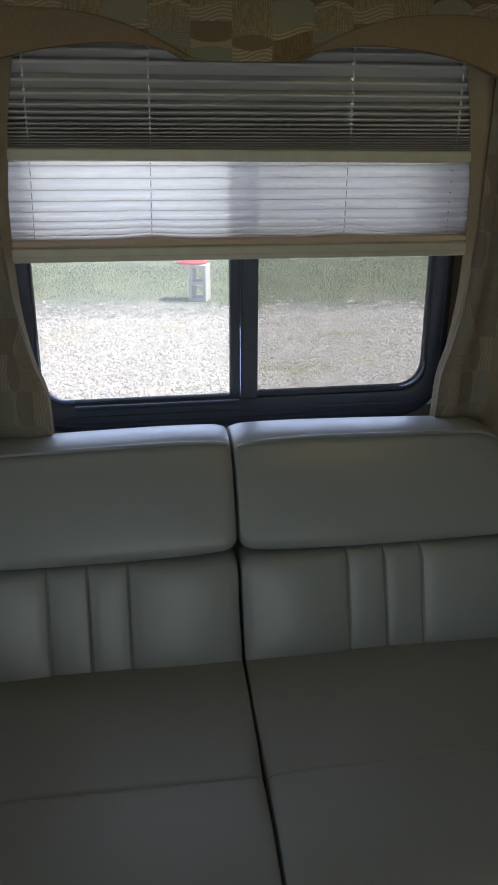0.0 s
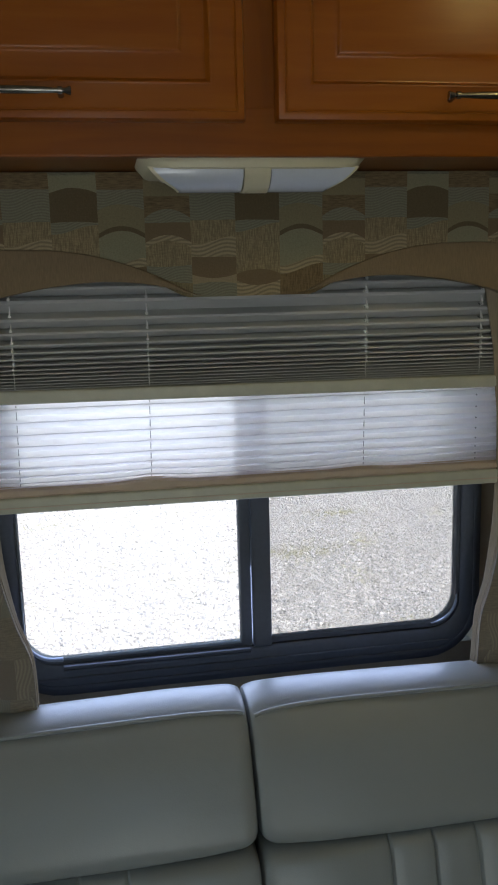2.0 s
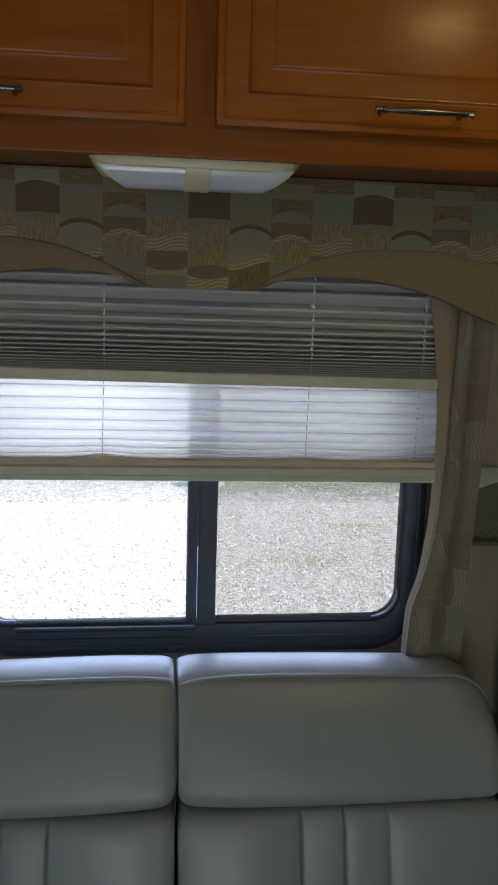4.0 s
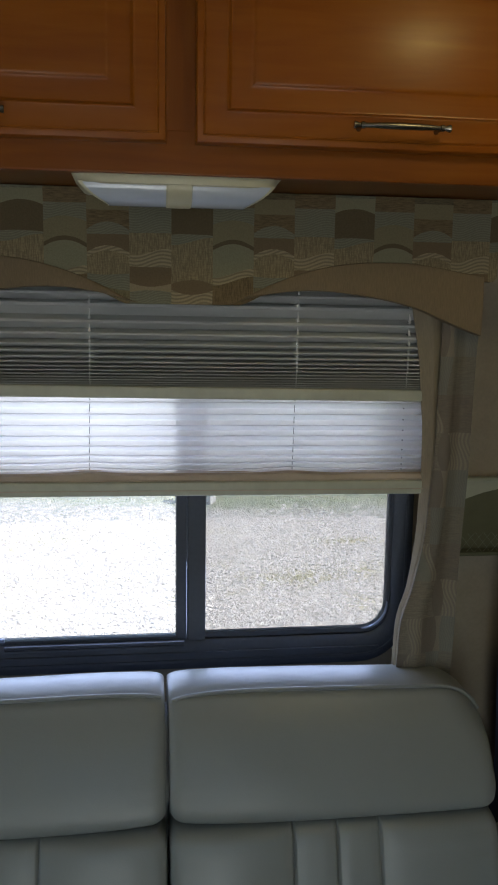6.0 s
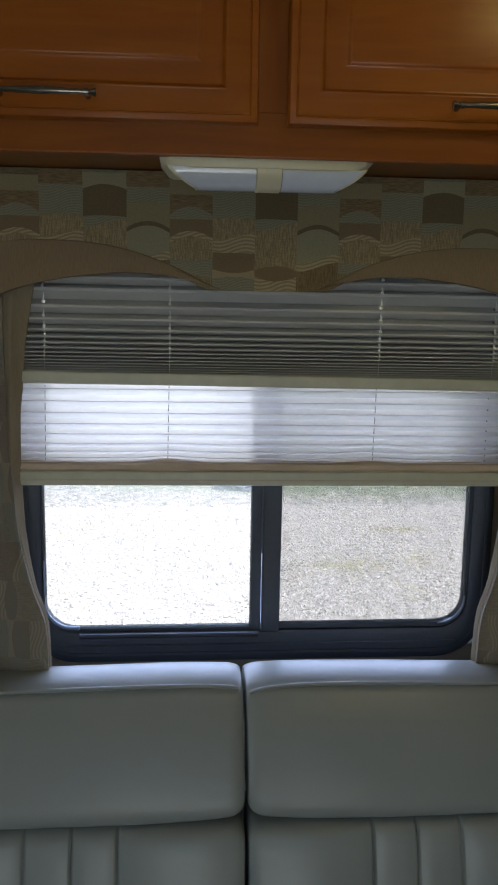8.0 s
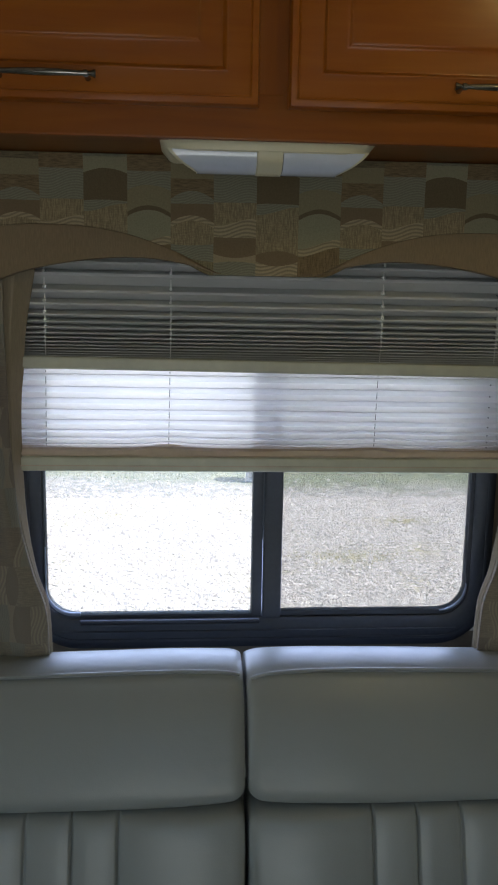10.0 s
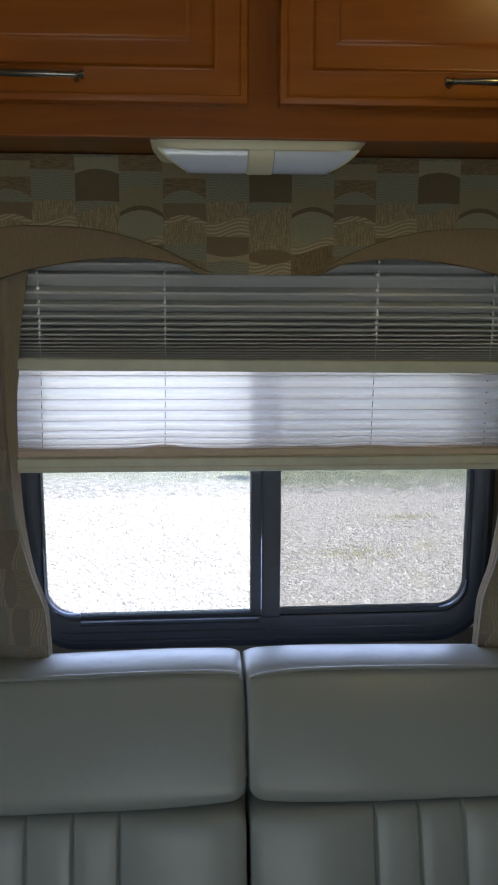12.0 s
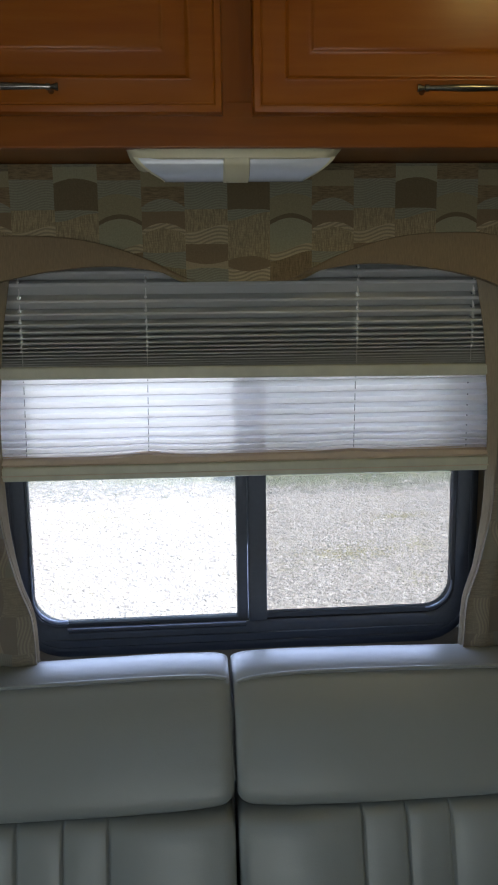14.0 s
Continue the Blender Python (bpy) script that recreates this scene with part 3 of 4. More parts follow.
def build_shade():
    shade = thing("pleated_shade", "half-lowered pleated shade, dark cloth above, sheer white below", "window shade")
    night = [1.530, 1.502, 1.474, 1.4535, 1.4240, 1.4020, 1.3835, 1.3710, 1.3605, 1.3510, 1.3430, 1.3360, 1.3295, 1.3240, 1.3190, 1.3145, 1.3105, 1.3070, 1.3035, 1.3000]
    day = [1.292, 1.2780, 1.2555, 1.2345, 1.2145, 1.1955, 1.1775, 1.1635, 1.1520, 1.1440]

    def crease(x, z):
        f = max(0.0, min(1.0, (1.20 - z) / 0.05))
        return f * 0.004 * (math.exp(-((x + 0.20) / 0.05) ** 2) + math.exp(-((x - 0.18) / 0.05) ** 2))

    part("headrail", box(-0.455, 0.442, 2.185, 2.225, 1.528, 1.565, 0.003), RAIL, shade)
    part("night_cloth", pleats(-0.460, 0.437, night, 2.190, 2.2165, edge=0.08, holes=CORDS), NIGHT_CLOTH, shade, "dark greyish pleated cloth, bunched towards the bottom")
    rail = box(-0.474, 0.450, 2.184, 2.220, 1.2845, 1.3070, 0.004, segments=3)
    bmesh.ops.rotate(rail, verts=rail.verts, cent=(-0.012, 2.2, 1.296), matrix=Matrix.Rotation(radians(0.4), 3, "Y"))
    part("middle_rail", rail, RAIL, shade, "cream plastic rail, hanging slightly aslant")
    part("day_cloth", pleats(-0.474, 0.452, day, 2.193, 2.211, crease, 0.0), DAY_CLOTH, shade, "sheer white pleated cloth glowing with daylight")
    for z in day[1:-1]:
        rows = []
        for k in range(41):
            x = -0.474 + 0.926 * k / 40
            h = z + crease(x, z)
            rows.append([(x, 2.1926, h - 0.0009), (x, 2.1922, h), (x, 2.1926, h + 0.0009)])
        part("fold", loft(rows, closed=False), FOLD_CLOTH, shade)
    rings = []
    for k in range(61):
        x = -0.476 + 0.926 * k / 60
        d = 0.0045 * (math.exp(-((x + 0.20) / 0.035) ** 2) + math.exp(-((x - 0.18) / 0.035) ** 2)) + 0.001 * math.sin(x * 23)
        rings.append([(x, 2.187, 1.1290), (x, 2.1835, 1.133 + d * 0.4), (x, 2.186, 1.1405 + d), (x, 2.200, 1.145 + d), (x, 2.216, 1.142), (x, 2.216, 1.1290)])
    part("cloth_trim", loft(rings), TRIM_TAN, shade, "tan cloth edging, puckered at the cords", smooth=50)
    bar = part("bottom_rail", box(-0.477, 0.451, 2.183, 2.220, 1.1015, 1.1287, 0.004, segments=3), RAIL, shade, "cream plastic bottom rail")
    part("groove", box(-0.476, 0.450, 2.1815, 2.1835, 1.1115, 1.1130), TRIM_TAN, bar)
    for x in CORDS:
        cord = part("cord", tube([(x, 2.1975, 1.53), (x, 2.1975, 1.306)], 0.0008, 6), CORD, shade, "thin white cord")
        for z, above in zip(night[2:12], night[1:11]):
            gap = above - z
            bm = bmesh.new()
            size = 0.0017 if x == CORDS[-1] else 0.0027 if gap > 0.015 else 0.0018
            bmesh.ops.create_uvsphere(bm, u_segments=8, v_segments=6, radius=size, matrix=pose(x, 2.1905, z + 0.24 * gap))
            tube([(x, 2.1912, z + 0.24 * gap), (x + 0.0006, 2.1955, z + 0.62 * gap)], 0.0012, 6, bm)
            part("grommet", bm, CORD, cord)
        if x == CORDS[-1]:
            for za, zb in zip(day[1:], day[2:]):
                bm = bmesh.new()
                bmesh.ops.create_uvsphere(bm, u_segments=8, v_segments=5, radius=0.0016, matrix=pose(x - 0.002, 2.2005, (za + zb) / 2))
                part("eyelet", bm, CORD_GREY, shade, "small dark cord hole")
            continue
        part("cord", tube([(x - 0.001, 2.2005, 1.283), (x - 0.003, 2.2005, 1.14)], 0.0008, 6), CORD_GREY, shade, "thin cord")
    return shade


build_shade().matrix_world = pose(0, 0, 0.0025, 0, 0.25, 0)


# ---- the valance ----
def curve_z(x, knots):
    """A smooth curve through the knots, read off at x."""
    pts = sorted(knots)
    if x <= pts[0][0] or x >= pts[-1][0]:
        return pts[0][1] if x <= pts[0][0] else pts[-1][1]
    slopes = []
    for i in range(len(pts)):
        (xa, za), (xb, zb) = pts[max(i - 1, 0)], pts[min(i + 1, len(pts) - 1)]
        slopes.append((zb - za) / (xb - xa))
    for (xa, za), (xb, zb), ma, mb in zip(pts, pts[1:], slopes, slopes[1:]):
        if xa <= x <= xb:
            w = xb - xa
            t = (x - xa) / w
            return (2 * t ** 3 - 3 * t * t + 1) * za + (t ** 3 - 2 * t * t + t) * w * ma + (3 * t * t - 2 * t ** 3) * zb + (t ** 3 - t * t) * w * mb


JOIN = [(0.085, 1.462), (0.115, 1.4765), (0.15, 1.494), (0.20, 1.5135), (0.25, 1.5275), (0.31, 1.5365), (0.375, 1.539), (0.42, 1.5375), (0.498, 1.526), (0.556, 1.516)]
HEM = [(0.085, 1.460), (0.14, 1.476), (0.20, 1.485), (0.25, 1.486), (0.30, 1.482), (0.36, 1.473), (0.42, 1.459), (0.466, 1.441), (0.50, 1.427), (0.55, 1.409)]
MID = -0.022


def build_valance():
    val = thing("valance", "padded window valance in brown patchwork cloth with arched beige bands", "valance")
    xs = [0.560 * k / 56 for k in range(57)]
    half = [(x, max(1.459, curve_z(x, JOIN) - 0.012) if x > 0.085 else 1.459) for x in xs if x <= 0.5351]
    low = [(MID - x, z) for x, z in reversed(half)] + [(MID + x, z) for x, z in half[1:]]
    outline = low + [(MID + 0.568, 1.508), (MID + 0.575, 1.516), (MID + 0.574, 1.654), (MID - 0.574, 1.654), (MID - 0.575, 1.516), (MID - 0.568, 1.508)]
    part("board", slab(outline, 2.141, 2.162, 0.004), PATCH, val, "brown and grey-green patchwork cloth", smooth=50)
    for side in (-1, 1):
        steps = [0.080 + (0.549 - 0.080) * k / 60 for k in range(61)]
        rings = []
        for x in steps:
            a, b = curve_z(x, JOIN), curve_z(x, HEM)
            b = max(b, 1.4595) if x < 0.2 else b
            a = max(a, b + 0.003)
            m, px = (a + b) / 2, MID + side * x
            puffed = min(1.0, (x - 0.070) / 0.09)
            rings.append([(px, 2.1425, a), (px, 2.1415 - 0.0045 * puffed, a - 0.001), (px, 2.1405 - 0.006 * puffed, m), (px, 2.1415 - 0.0045 * puffed, b + 0.001), (px, 2.143, b), (px, 2.158, b), (px, 2.158, a)])
        part("band", loft(rings), BEIGE_CLOTH, val, "plain beige ribbed cloth band", smooth=60)
        px = MID + side * 0.566
        part("return", box(px - 0.008, px + 0.008, 2.158, 2.309, 1.515, 1.654, 0.003), PATCH, val)


build_valance()


# ---- curtains ----
DRAPE_MID = -0.008


def build_curtain(side):
    """A side curtain that swells over the window frame towards the bottom."""
    cur = thing("curtain", "narrow patchwork side curtain with beige lining beside the window", "curtain", "window curtains")
    inner = [(0.690, 0.402), (0.757, 0.402), (0.855, 0.405), (0.920, 0.427), (1.012, 0.443), (1.105, 0.448), (1.168, 0.449), (1.240, 0.447), (1.287, 0.442), (1.357, 0.436), (1.46, 0.418), (1.50, 0.411)]
    seam = [(0.690, 0.404), (0.757, 0.404), (0.855, 0.407), (0.920, 0.430), (1.007, 0.451), (1.088, 0.459), (1.168, 0.465), (1.283, 0.467), (1.374, 0.469), (1.44, 0.469), (1.50, 0.469)]
    outer = [(0.690, 0.514), (0.73, 0.515), (0.796, 0.516), (0.921, 0.520), (1.044, 0.526), (1.167, 0.532), (1.256, 0.533), (1.357, 0.535), (1.41, 0.537), (1.50, 0.540)]

    def sheet(lo, hi, y0, waves, depth, lift):
        n, rings = 26, []
        for k in range(61):
            z = 0.69 + 0.81 * k / 60
            a, b = curve_z(z, lo), curve_z(z, hi)
            front, back = [], []
            for i in range(n + 1):
                u = i / n
                x = DRAPE_MID + side * (a + (b - a) * u)
                swell = 0.018 * math.exp(-((z - 0.83) / 0.10) ** 2)
                y = y0 - swell * (1 - u * 0.6) + depth * math.cos(u * waves * math.pi) + lift * abs(u - 0.5) * 0.02
                front.append((x, y, z))
                back.append((x, y + 0.003, z))
            rings.append(front + back[::-1])
        return loft(rings)

    part("lining", sheet(inner, [(z, x + 0.012) for z, x in seam], 2.171, 1.3, 0.004, 1), LINING, cur, "plain beige lining edge", smooth=70)
    part("cloth", sheet(seam, outer, 2.166, 2.6, 0.006, -1), PATCH_TURNED_DAYLIT, cur, "patchwork cloth with brown ovals and wavy lines", smooth=70)
    rows = [(DRAPE_MID + side * (curve_z(0.69 + 0.81 * k / 60, seam) - 0.001), 2.167 - 0.018 * math.exp(-((0.69 + 0.81 * k / 60 - 0.83) / 0.10) ** 2) + 0.006, 0.69 + 0.81 * k / 60) for k in range(61)]
    part("hem", tube(rows, 0.0009, 6), LINING, cur, smooth=70)


build_curtain(1)
build_curtain(-1)


# ---- overhead cabinet ----
def shaped_door(x0, x1, z0, z1, y):
    """A raised-panel door: nested rectangles at changing depth."""
    steps = [(0.0, 0.022), (0.0, 0.005), (0.002, 0.0016), (0.006, 0.0004), (0.0105, 0.0), (0.0120, 0.0016), (0.0145, 0.0), (0.044, 0.0), (0.0455, -0.0008), (0.0475, -0.0006), (0.0495, 0.0022), (0.052, 0.0052), (0.0535, 0.0056)]
    rings = [[(x0 + i, y + d, z0 + i), (x1 - i, y + d, z0 + i), (x1 - i, y + d, z1 - i), (x0 + i, y + d, z1 - i)] for i, d in steps]
    return rings


def build_door(parent, x0, x1, z0, z1, y, handle_x):
    rings = shaped_door(x0, x1, z0, z1, y)
    door = part("door", loft(rings + [[(p[0], y + 0.014, p[2]) for p in rings[-1]], [(p[0], y + 0.022, p[2]) for p in rings[0]]], caps=False), WOOD_X, parent, "raised-panel maple door", smooth=32)
    field = [(0.0525, 0.0135), (0.0525, 0.0062), (0.057, 0.0062), (0.080, 0.0044), (0.083, 0.0038), (0.0855, 0.0016), (0.088, 0.0003), (0.091, 0.0)]
    part("panel", loft([[(x0 + i, y + d, z0 + i), (x1 - i, y + d, z0 + i), (x1 - i, y + d, z1 - i), (x0 + i, y + d, z1 - i)] for i, d in field]), WOOD_X, door, "raised centre panel", smooth=32)
    # turned pull with flared ends
    z, yh = 1.723, y - 0.026
    half = 0.0745
    prof = [(-1.0, 0.0052), (-0.985, 0.0058), (-0.96, 0.0054), (-0.90, 0.0036), (-0.86, 0.0030), (-0.855, 0.0050), (-0.78, 0.0050), (-0.775, 0.0034), (-0.70, 0.0036), (-0.35, 0.0048), (0.0, 0.0054)]
    prof = prof + [(-u, r) for u, r in prof[-2::-1]]
    pts = [(handle_x + u * half, yh - 0.003 * (1 - u * u), z) for u, r in prof]
    handle = part("handle", tube(pts, [r for u, r in prof], 14), PEWTER, door, "pewter bow pull with flared ends", smooth=35)
    for s in (-1, 1):
        part("post", tube([(handle_x + s * 0.061, yh, z), (handle_x + s * 0.061, y - 0.006, z), (handle_x + s * 0.061, y + 0.001, z)], [0.0030, 0.0032, 0.0046], 12), PEWTER, handle, smooth=35)


def build_cabinet():
    cab = thing("overhead_cabinet", "orange-brown varnished maple wall cabinet with raised-panel doors", "cabinet")
    part("body", box(-0.735, 0.660, 1.975, NORTH - 0.003, 1.656, CEIL - 0.003, 0.001), WOOD_BODY_SHADED, cab)
    part("bottom_rail", box(-0.735, 0.660, 1.956, 1.975, 1.650, 1.716, 0.003), WOOD_FRAME_SHADED, cab)
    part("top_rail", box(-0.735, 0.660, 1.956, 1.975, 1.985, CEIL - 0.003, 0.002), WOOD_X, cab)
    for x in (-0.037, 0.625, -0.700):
        part("stile", box(x - 0.035, x + 0.035, 1.9565, 1.9745, 1.714, 1.987), WOOD_FRAME_SHADED_Z, cab)
    build_door(cab, -0.015, 0.600, 1.694, 2.003, 1.934, 0.2915)
    build_door(cab, -0.674, -0.059, 1.694, 2.003, 1.934, -0.3615)


build_cabinet()


# ---- double light under the cabinet ----
def build_cabinet_light():
    lamp = thing("double_light", "unlit cream double light with white lenses under the cabinet", "light fixture")
    cx = -0.040

    def half_width(z):
        """How far the fixture reaches to either side at that height."""
        t = min(1.0, max(0.0, (1.655 - z) / 0.0455))
        return 0.163 * (1 - 0.20 * t - 0.14 * t ** 4)

    def trough(x0f, x1f, z_top, z_low, grow, n=26, inset=0.0, setback=0.0):
        rings = []
        for k in range(n + 1):
            f = k / n
            row = []
            for j in range(9):
                t = j / 8
                z = z_top + (z_low - z_top) * math.sin(t * math.pi / 2)
                y = 1.968 - grow + setback + 0.040 * (1 - math.cos(t * math.pi / 2))
                w = half_width(z) + grow - inset * (1 - 0.75 * t)
                a, b = max(x0f, -w), min(x1f, w)
                row.append((cx + a + (b - a) * f, y, z))
            back = [(row[-1][0], 2.085, row[-1][2] + 0.015), (row[0][0], 2.085, row[0][2] + 0.004)]
            rings.append(row + back)
        return loft(rings)

    rings = []
    for y, z, g in ((1.966, 1.6555, 0), (1.964, 1.652, 0.001), (1.964, 1.645, 0.0), (1.9655, 1.6375, -0.0005), (1.970, 1.6345, -0.006)):
        w = half_width(z) + g
        rings.append([(cx - w, y + 0.018, z), (cx - w + 0.012, y + 0.004, z), (cx - w + 0.035, y, z), (cx + w - 0.035, y, z), (cx + w - 0.012, y + 0.004, z), (cx + w, y + 0.018, z), (cx + w, 2.095, z), (cx - w, 2.095, z)])
    part("housing", loft(rings), CREAM, lamp, smooth=40)
    part("divider", trough(-0.0165, 0.0205, 1.640, 1.6065, 0.002, 6), CREAM, lamp, smooth=50)
    part("shell", trough(-0.3, 0.3, 1.640, 1.6090, 0.0, 40, 0.0, 0.006), CREAM, lamp, smooth=50)
    for a, b in ((-0.3, -0.0180), (0.022, 0.3)):
        part("lens", trough(a, b, 1.6375, 1.6078, 0.0, 26, 0.0055), LENS, lamp, "bluish white translucent lens", smooth=50)
    for x in (-0.0105, 0.0155):
        part("clip", box(cx + x - 0.002, cx + x + 0.002, 1.996, 2.004, 1.6065, 1.613, 0.0005), CREAM, lamp)


build_cabinet_light()


# ---- ceiling lamp behind the view ----
def build_ceiling_lamp():
    lamp = thing("ceiling_light", "round cream ceiling light with a warm lit lens", "ceiling light")
    rings = []
    for r, z in ((0.085, CEIL - 0.001), (0.088, CEIL - 0.010), (0.080, CEIL - 0.022), (0.074, CEIL - 0.022)):
        rings.append([(0.50 + r * math.cos(2 * math.pi * k / 32), 1.42 + r * math.sin(2 * math.pi * k / 32), z) for k in range(32)])
    part("rim", loft(rings), CREAM, lamp, smooth=40)
    rings = []
    for k in range(8):
        a = math.pi / 2 * k / 8
        rings.append([(0.50 + 0.072 * math.cos(a) * math.cos(2 * math.pi * j / 32), 1.42 + 0.072 * math.cos(a) * math.sin(2 * math.pi * j / 32), CEIL - 0.023 - 0.03 * math.sin(a)) for j in range(32)])
    part("lens", loft(rings), DOME, lamp, "warm glowing lens", smooth=60)


build_ceiling_lamp()


# ---- sofa ----
GAP = -0.055


def build_sofa():
    sofa = thing("sofa", "two-seat light grey leather sofa under the window, seams piped", "sofa")
    head = [(1.981, 0.578), (1.989, 0.610), (2.009, 0.660), (2.034, 0.710), (2.062, 0.743), (2.076, 0.757), (2.100, 0.768), (2.140, 0.772), (2.180, 0.764), (2.202, 0.735), (2.208, 0.650), (2.190, 0.575), (2.100, 0.554), (2.020, 0.551), (1.989, 0.558)]
    back = [(1.900, 0.325), (1.905, 0.350), (1.916, 0.385), (1.932, 0.430), (1.952, 0.490), (1.964, 0.526), (1.978, 0.546), (2.010, 0.553), (2.060, 0.553), (2.120, 0.545), (2.120, 0.450), (2.080, 0.340), (2.000, 0.305), (1.930, 0.305)]
    for side in (1, -1):
        near, far = GAP + side * 0.003, GAP + side * 0.600
        x0, x1 = min(near, far), max(near, far)
        mid = GAP + side * 0.298
        outer = GAP + side * 0.62

        def sag(x):
            u = abs(x - GAP)
            c = min(1.0, max(0.0, (u - 0.508) / 0.092))
            return 0.011 * (u / 0.5) ** 2 + 0.085 * (1 - math.sqrt(1 - 0.98 * c * c)) + 0.005 * math.exp(-u / 0.04)

        def crumple(x, y, z):
            ends = math.exp(-abs(x - GAP) / 0.045) + math.exp(-abs(abs(x - GAP) - 0.60) / 0.06)
            soft = noise.noise(Vector((x * 7, z * 9, side * 3.0))) * 0.0022
            return soft + ends * noise.noise(Vector((x * 12, z * 55, side * 5.0))) * 0.0030

        def lift(x):
            return 0.013 * math.exp(-abs(x - GAP) / 0.055)

        def puff(x, y, z):
            return -0.006 * math.cos((x - mid) / 0.33 * math.pi / 2) if y < 2.08 else 0.0

        cushion = part("headrest", pillow(x0, x1, head, (0.028, 0.034) if side > 0 else (0.034, 0.028), 90, sag, puff, lift, crumple, 0.6), LEATHER, sofa, "plump leather headrest roll", smooth=80)
        pts = []
        for k in range(49):
            x = x0 + 0.007 + (x1 - x0 - 0.014) * k / 48
            e0, e1 = (x - x0) / 0.034, (x1 - x) / 0.034
            inset = 0.011 * (1 - math.sqrt(max(0.0, 1 - (1 - min(1.0, e0, e1)) ** 2)))
            drop = (0.010 if side > 0 else 0.004) * math.exp(-abs(x - GAP) / 0.07)
            pts.append((x, 2.0830 + puff(x, 2.0, 0.7) + inset * 0.3 - drop, 0.7650 - sag(x) * 0.88 - inset * 0.62 - drop))
        part("piping", tube(pts, 0.0036, 8), LEATHER, cushion, smooth=80)

        stitches = [mid + d for d in (-0.078, 0.0, 0.078)]

        def quilt(x, y, z):
            if y > 2.03:
                return 0.0
            d, near_seat = 0.0, min(1.0, max(0.0, (z - 0.352) / 0.06))
            for s in stitches:
                d += 0.008 * math.exp(-((x - s) / 0.0024) ** 2) + 0.003 * math.exp(-((x - s) / 0.014) ** 2)
            flank = min(abs(x - stitches[0]), abs(x - stitches[2]))
            if not stitches[0] < x < stitches[2]:
                d -= 0.008 * math.sin(min(1.0, flank / 0.20) * math.pi)
            return d * (0.25 + 0.75 * near_seat)

        part("back_cushion", pillow(x0 + (0 if side > 0 else 0.004), x1 - (0.004 if side > 0 else 0), back, (0.022, 0.022), 420, None, quilt, None, crumple), LEATHER, sofa, "leather back cushion with three upright seams", smooth=80)

        seat = [(1.300, 0.290), (1.296, 0.325), (1.312, 0.352), (1.360, 0.366), (1.450, 0.371), (1.560, 0.3708), (1.579, 0.3704), (1.5845, 0.3678), (1.590, 0.3704), (1.609, 0.3707), (1.760, 0.366), (1.880, 0.360), (1.945, 0.345), (1.950, 0.290), (1.900, 0.235), (1.600, 0.225), (1.350, 0.235)]
        bm = pillow(x0, x1, seat, (0.024, 0.024), 60)
        lean = 0.021
        for v in bm.verts:
            if v.co.z > 0.33:
                v.co.z += 0.004 * math.cos((v.co.x - mid) / 0.34 * math.pi / 2)
            v.co.x -= lean * (1.92 - v.co.y) / 0.54
        part("seat_cushion", bm, LEATHER, sofa, "flat leather seat cushion with a cross seam", smooth=80)
        ax0, ax1 = sorted((GAP + side * 0.606, GAP + side * 0.730))
        arm = [(1.290, 0.10), (1.282, 0.30), (1.290, 0.44), (1.320, 0.492), (1.400, 0.508), (1.700, 0.512), (1.980, 0.508), (2.060, 0.470), (2.075, 0.30), (2.070, 0.02), (1.700, 0.00), (1.300, 0.02)]
        part("armrest", pillow(ax0, ax1, arm, (0.045, 0.045), 10), LEATHER, sofa, "rounded leather armrest", smooth=80)
    part("base", box(GAP - 0.61, GAP + 0.61, 1.34, 2.19, 0.0, 0.24, 0.01), LEATHER, sofa)
    part("back_panel", box(GAP - 0.60, GAP + 0.60, 2.09, 2.20, 0.20, 0.70, 0.03, segments=4), LEATHER, sofa, smooth=60)
    for x in (GAP - 0.56, GAP + 0.56):
        for y in (1.38, 2.14):
            part("foot", box(x - 0.03, x + 0.03, y - 0.03, y + 0.03, FLOOR, 0.004, 0.004), BLACK_SOFT, sofa)


build_sofa()


# ---- beside the sofa ----
def build_wall_pocket():
    tray = thing("wall_holder", "olive plastic wall holder with mesh front beside the curtain", "wall holder")
    part("back_plate", box(0.555, 0.86, 2.300, 2.3095, 0.955, 1.105, 0.002), OLIVE_PLASTIC, tray)
    part("top_lip", box(0.553, 0.862, 2.285, 2.309, 1.104, 1.112, 0.002), PALE_PLASTIC, tray)
    part("bottom_lip", box(0.553, 0.862, 2.270, 2.309, 0.948, 0.956, 0.002), OLIVE_PLASTIC, tray)
    part("label_strip", slab([(0.558, 1.060), (0.58, 1.066), (0.615, 1.078), (0.66, 1.088), (0.858, 1.097), (0.858, 1.103), (0.558, 1.103)], 2.296, 2.2995), PALE_PLASTIC, tray, "pale strip")
    bm = bmesh.new()
    for k in range(16):
        x = 0.56 + 0.018 * k
        tube([(x, 2.274, 0.956), (x + 0.034, 2.274, 0.998)], 0.0004, 5, bm)
        tube([(x + 0.034, 2.2745, 0.956), (x, 2.2745, 0.998)], 0.0004, 5, bm)
    part("mesh_front", bm, MESH_OLIVE, tray)


build_wall_pocket()


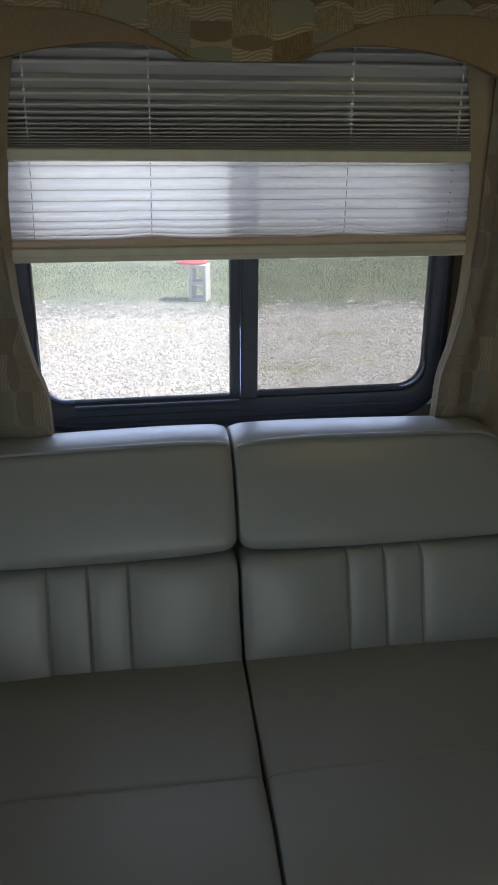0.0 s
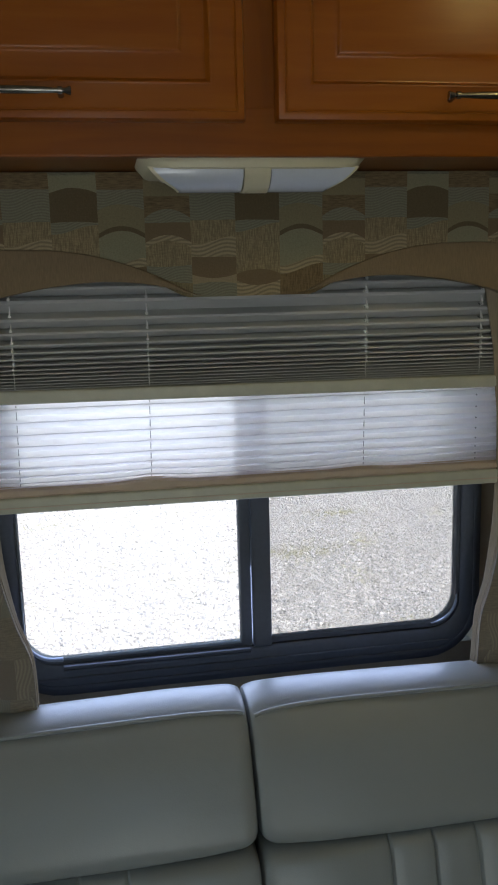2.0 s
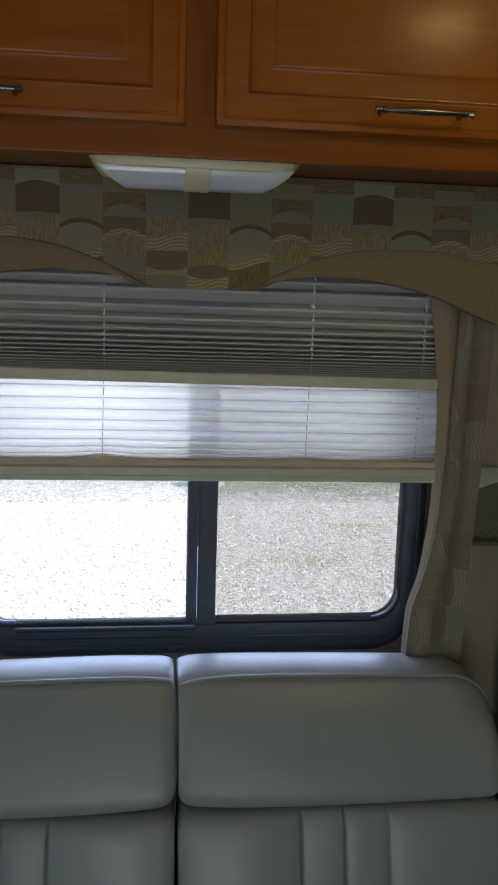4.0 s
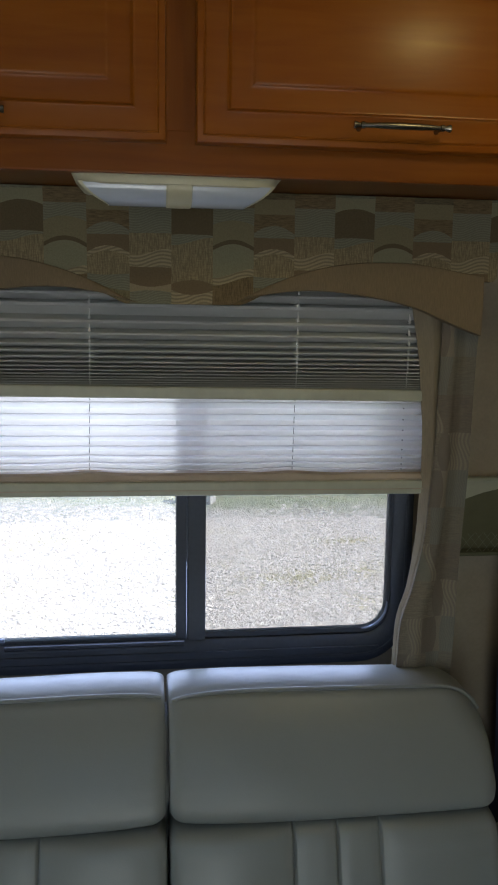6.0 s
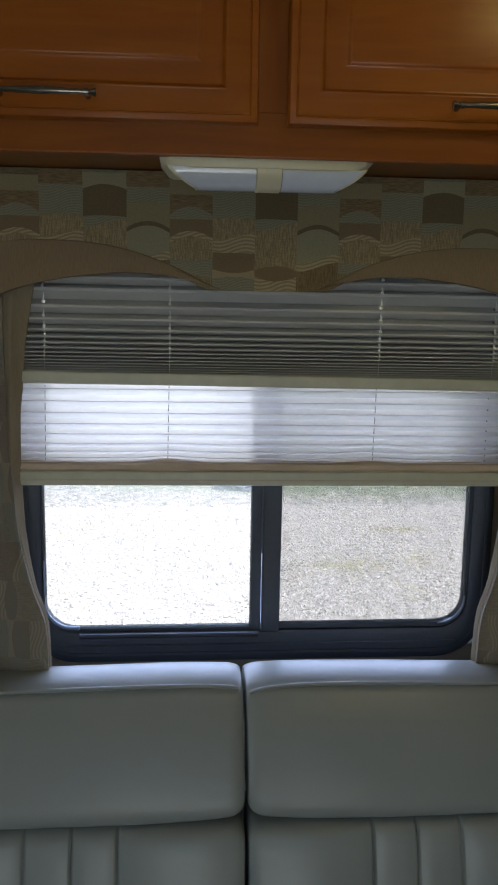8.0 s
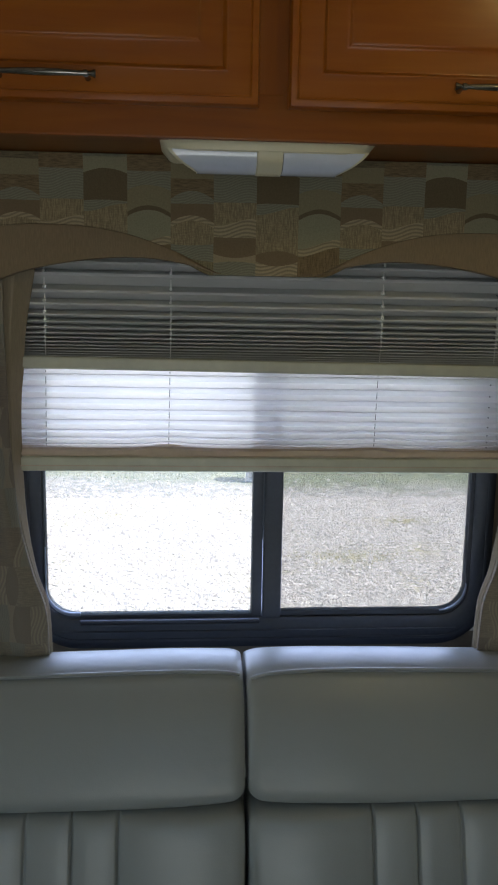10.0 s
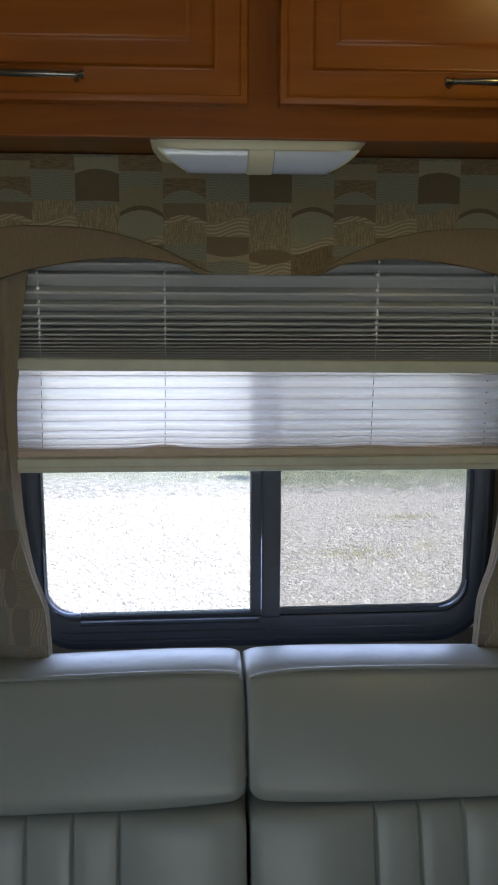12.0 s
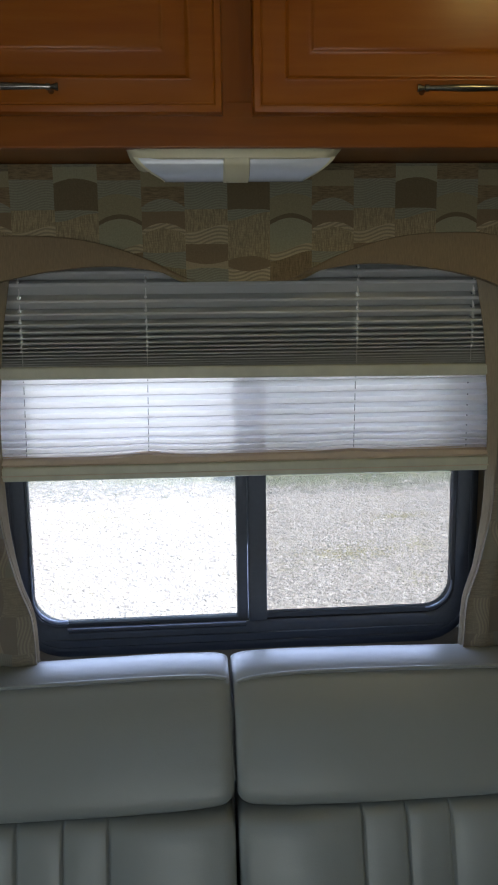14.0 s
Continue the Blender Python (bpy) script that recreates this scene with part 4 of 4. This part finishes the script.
def build_side_seat():
    seat = thing("seat_back", "dark blue cloth seat back standing beside the sofa", "seat")
    loop = [(2.02, 0.0), (2.00, 0.45), (2.03, 0.80), (2.08, 0.915), (2.16, 0.925), (2.21, 0.84), (2.22, 0.45), (2.21, 0.0)]
    part("cushion", pillow(0.628, 1.06, loop, (0.05, 0.05), 16), NAVY_CLOTH, seat, smooth=80)
    part("foot", box(0.70, 1.02, 2.04, 2.19, FLOOR, 0.02, 0.004), BLACK_SOFT, seat)


build_side_seat()


# ---- outside ----
GZ = -0.60
tagged(part("ground", box(-150, 150, -150, 150, GZ - 0.3, GZ), GROUND), "pale gravel yard running into rough green grass", "ground", kind="structure")


def scatter(name, count, spots, shape, material, label, category):
    """Many small pieces joined into one mesh."""
    verts, faces = [], []
    for i in range(count):
        v, f = shape(*spots())
        base = len(verts)
        verts += v
        faces += [tuple(base + k for k in q) for q in f]
    me = bpy.data.meshes.new(name)
    me.from_pydata(verts, [], faces)
    me.materials.append(material)
    return tagged(new(name, me), label, category, kind="stuff")


rnd = random.Random(7)
STONE_FACES = [(0, 1, 2), (0, 2, 3), (0, 3, 4), (0, 4, 1), (5, 2, 1), (5, 3, 2), (5, 4, 3), (5, 1, 4)]


def stone(x, y, s):
    a = rnd.uniform(0, math.pi)
    out = [(x + rnd.uniform(-.3, .3) * s, y + rnd.uniform(-.3, .3) * s, GZ + s * rnd.uniform(0.6, 0.95))]
    for k in range(4):
        b = a + k * math.pi / 2 + rnd.uniform(-.3, .3)
        r = s * rnd.uniform(0.7, 1.25)
        out.append((x + r * math.cos(b), y + r * math.sin(b), GZ + s * rnd.uniform(0.05, 0.35)))
    out.append((x, y, GZ - 0.3 * s))
    return out, STONE_FACES


def worn(x, y):
    """How thinly the stones lie at that spot, from 0 to 1."""
    return min(1.0, max(0.0, noise.noise(Vector((x * 1.1, y * 0.9, 3.0))) * 1.5 + noise.noise(Vector((x * 4, y * 4, 8.0))) * 0.7))


def gravel_spot():
    while True:
        x, y, s = loose_stone()
        if rnd.random() > 0.5 * worn(x, y):
            return x, y, s


def loose_stone():
    y = 4.6 + 4.2 * rnd.random() ** 0.9 if rnd.random() < 0.93 else 8.7 + abs(rnd.gauss(0, 0.40))
    return rnd.uniform(-0.45, 0.50) * (y - 0.3), y, rnd.choice((0.006, 0.008, 0.010, 0.012, 0.015, 0.021))


def blade(x, y, h):
    a = rnd.uniform(0, 6.28)
    w = 0.0035
    dx, dy = math.cos(a), math.sin(a)
    bx, by = rnd.uniform(-.5, .5) * h, rnd.uniform(-.5, .5) * h
    return [(x - w * dx, y - w * dy, GZ), (x + w * dx, y + w * dy, GZ), (x + bx, y + by, GZ + h)], [(0, 1, 2)]


TUFTS = [(rnd.uniform(-3.0, 4.5), rnd.uniform(5.2, 9.6), rnd.uniform(0.08, 0.34)) for k in range(60)] + [(1.07, 6.95, 0.26), (1.10, 6.90, 0.20), (1.80, 7.95, 0.18), (-0.9, 8.2, 0.25)]


def weed_spot():
    x, y, r = rnd.choice(TUFTS) if rnd.random() < 0.5 else rnd.choice(TUFTS[60:])
    return x + rnd.gauss(0, r), y + rnd.gauss(0, r * 0.4), rnd.uniform(0.006, 0.018)


def grass_spot():
    y = 8.95 + 5.4 * rnd.random() ** 0.8
    x = rnd.uniform(-0.53, 0.53) * y
    return x, y + abs(rnd.gauss(0, 0.2)) + (0.6 if x < 0.6 and y < 11 else 0.0), rnd.uniform(0.012, 0.034)


scatter("gravel", 62000, gravel_spot, stone, STONE, "loose pale grey gravel stones", "gravel")
scatter("weeds", 6500, weed_spot, blade, WEED, "thin yellow-green weeds growing through the gravel", "weeds")
scatter("grass", 60000, grass_spot, blade, BLADE, "rough green grass and thin weeds", "grass")


def build_block():
    """A hollow concrete block stood on end."""
    w, d, h, wall = 0.19, 0.19, 0.39, 0.035
    bm = bmesh.new()
    box(-w / 2, -w / 2 + wall, -d / 2, d / 2, 0, h, 0.003, bm)
    box(w / 2 - wall, w / 2, -d / 2, d / 2, 0, h, 0.003, bm)
    for z in (0, h / 2 - wall / 2, h - wall):
        box(-w / 2 + wall, w / 2 - wall, -d / 2, d / 2, z, z + wall, bm=bm)
    block = tagged(part("concrete_block", bm, CONCRETE), "pale grey hollow concrete block standing on end in grass", "concrete block")
    block.matrix_world = pose(0.60, 9.62, GZ, 0, 0, -22)
    lid = thing("plastic_lid", "flat red plastic lid lying on the concrete block", "lid")
    rings = []
    for r, z in ((0.12, 0.0), (0.13, 0.008), (0.13, 0.022), (0.12, 0.03), (0.05, 0.036)):
        rings.append([(r * 1.25 * math.cos(2 * math.pi * k / 28), r * math.sin(2 * math.pi * k / 28), z) for k in range(28)])
    part("disc", loft(rings), RED, lid, smooth=40)
    rings = []
    for r, z in ((0.03, 0.034), (0.034, 0.045), (0.028, 0.055), (0.01, 0.058)):
        rings.append([(r * math.cos(2 * math.pi * k / 16), r * math.sin(2 * math.pi * k / 16), z) for k in range(16)])
    part("knob", loft(rings), RED, lid, smooth=40)
    lid.location = (0.52, 9.66, GZ + 0.391)


build_block()
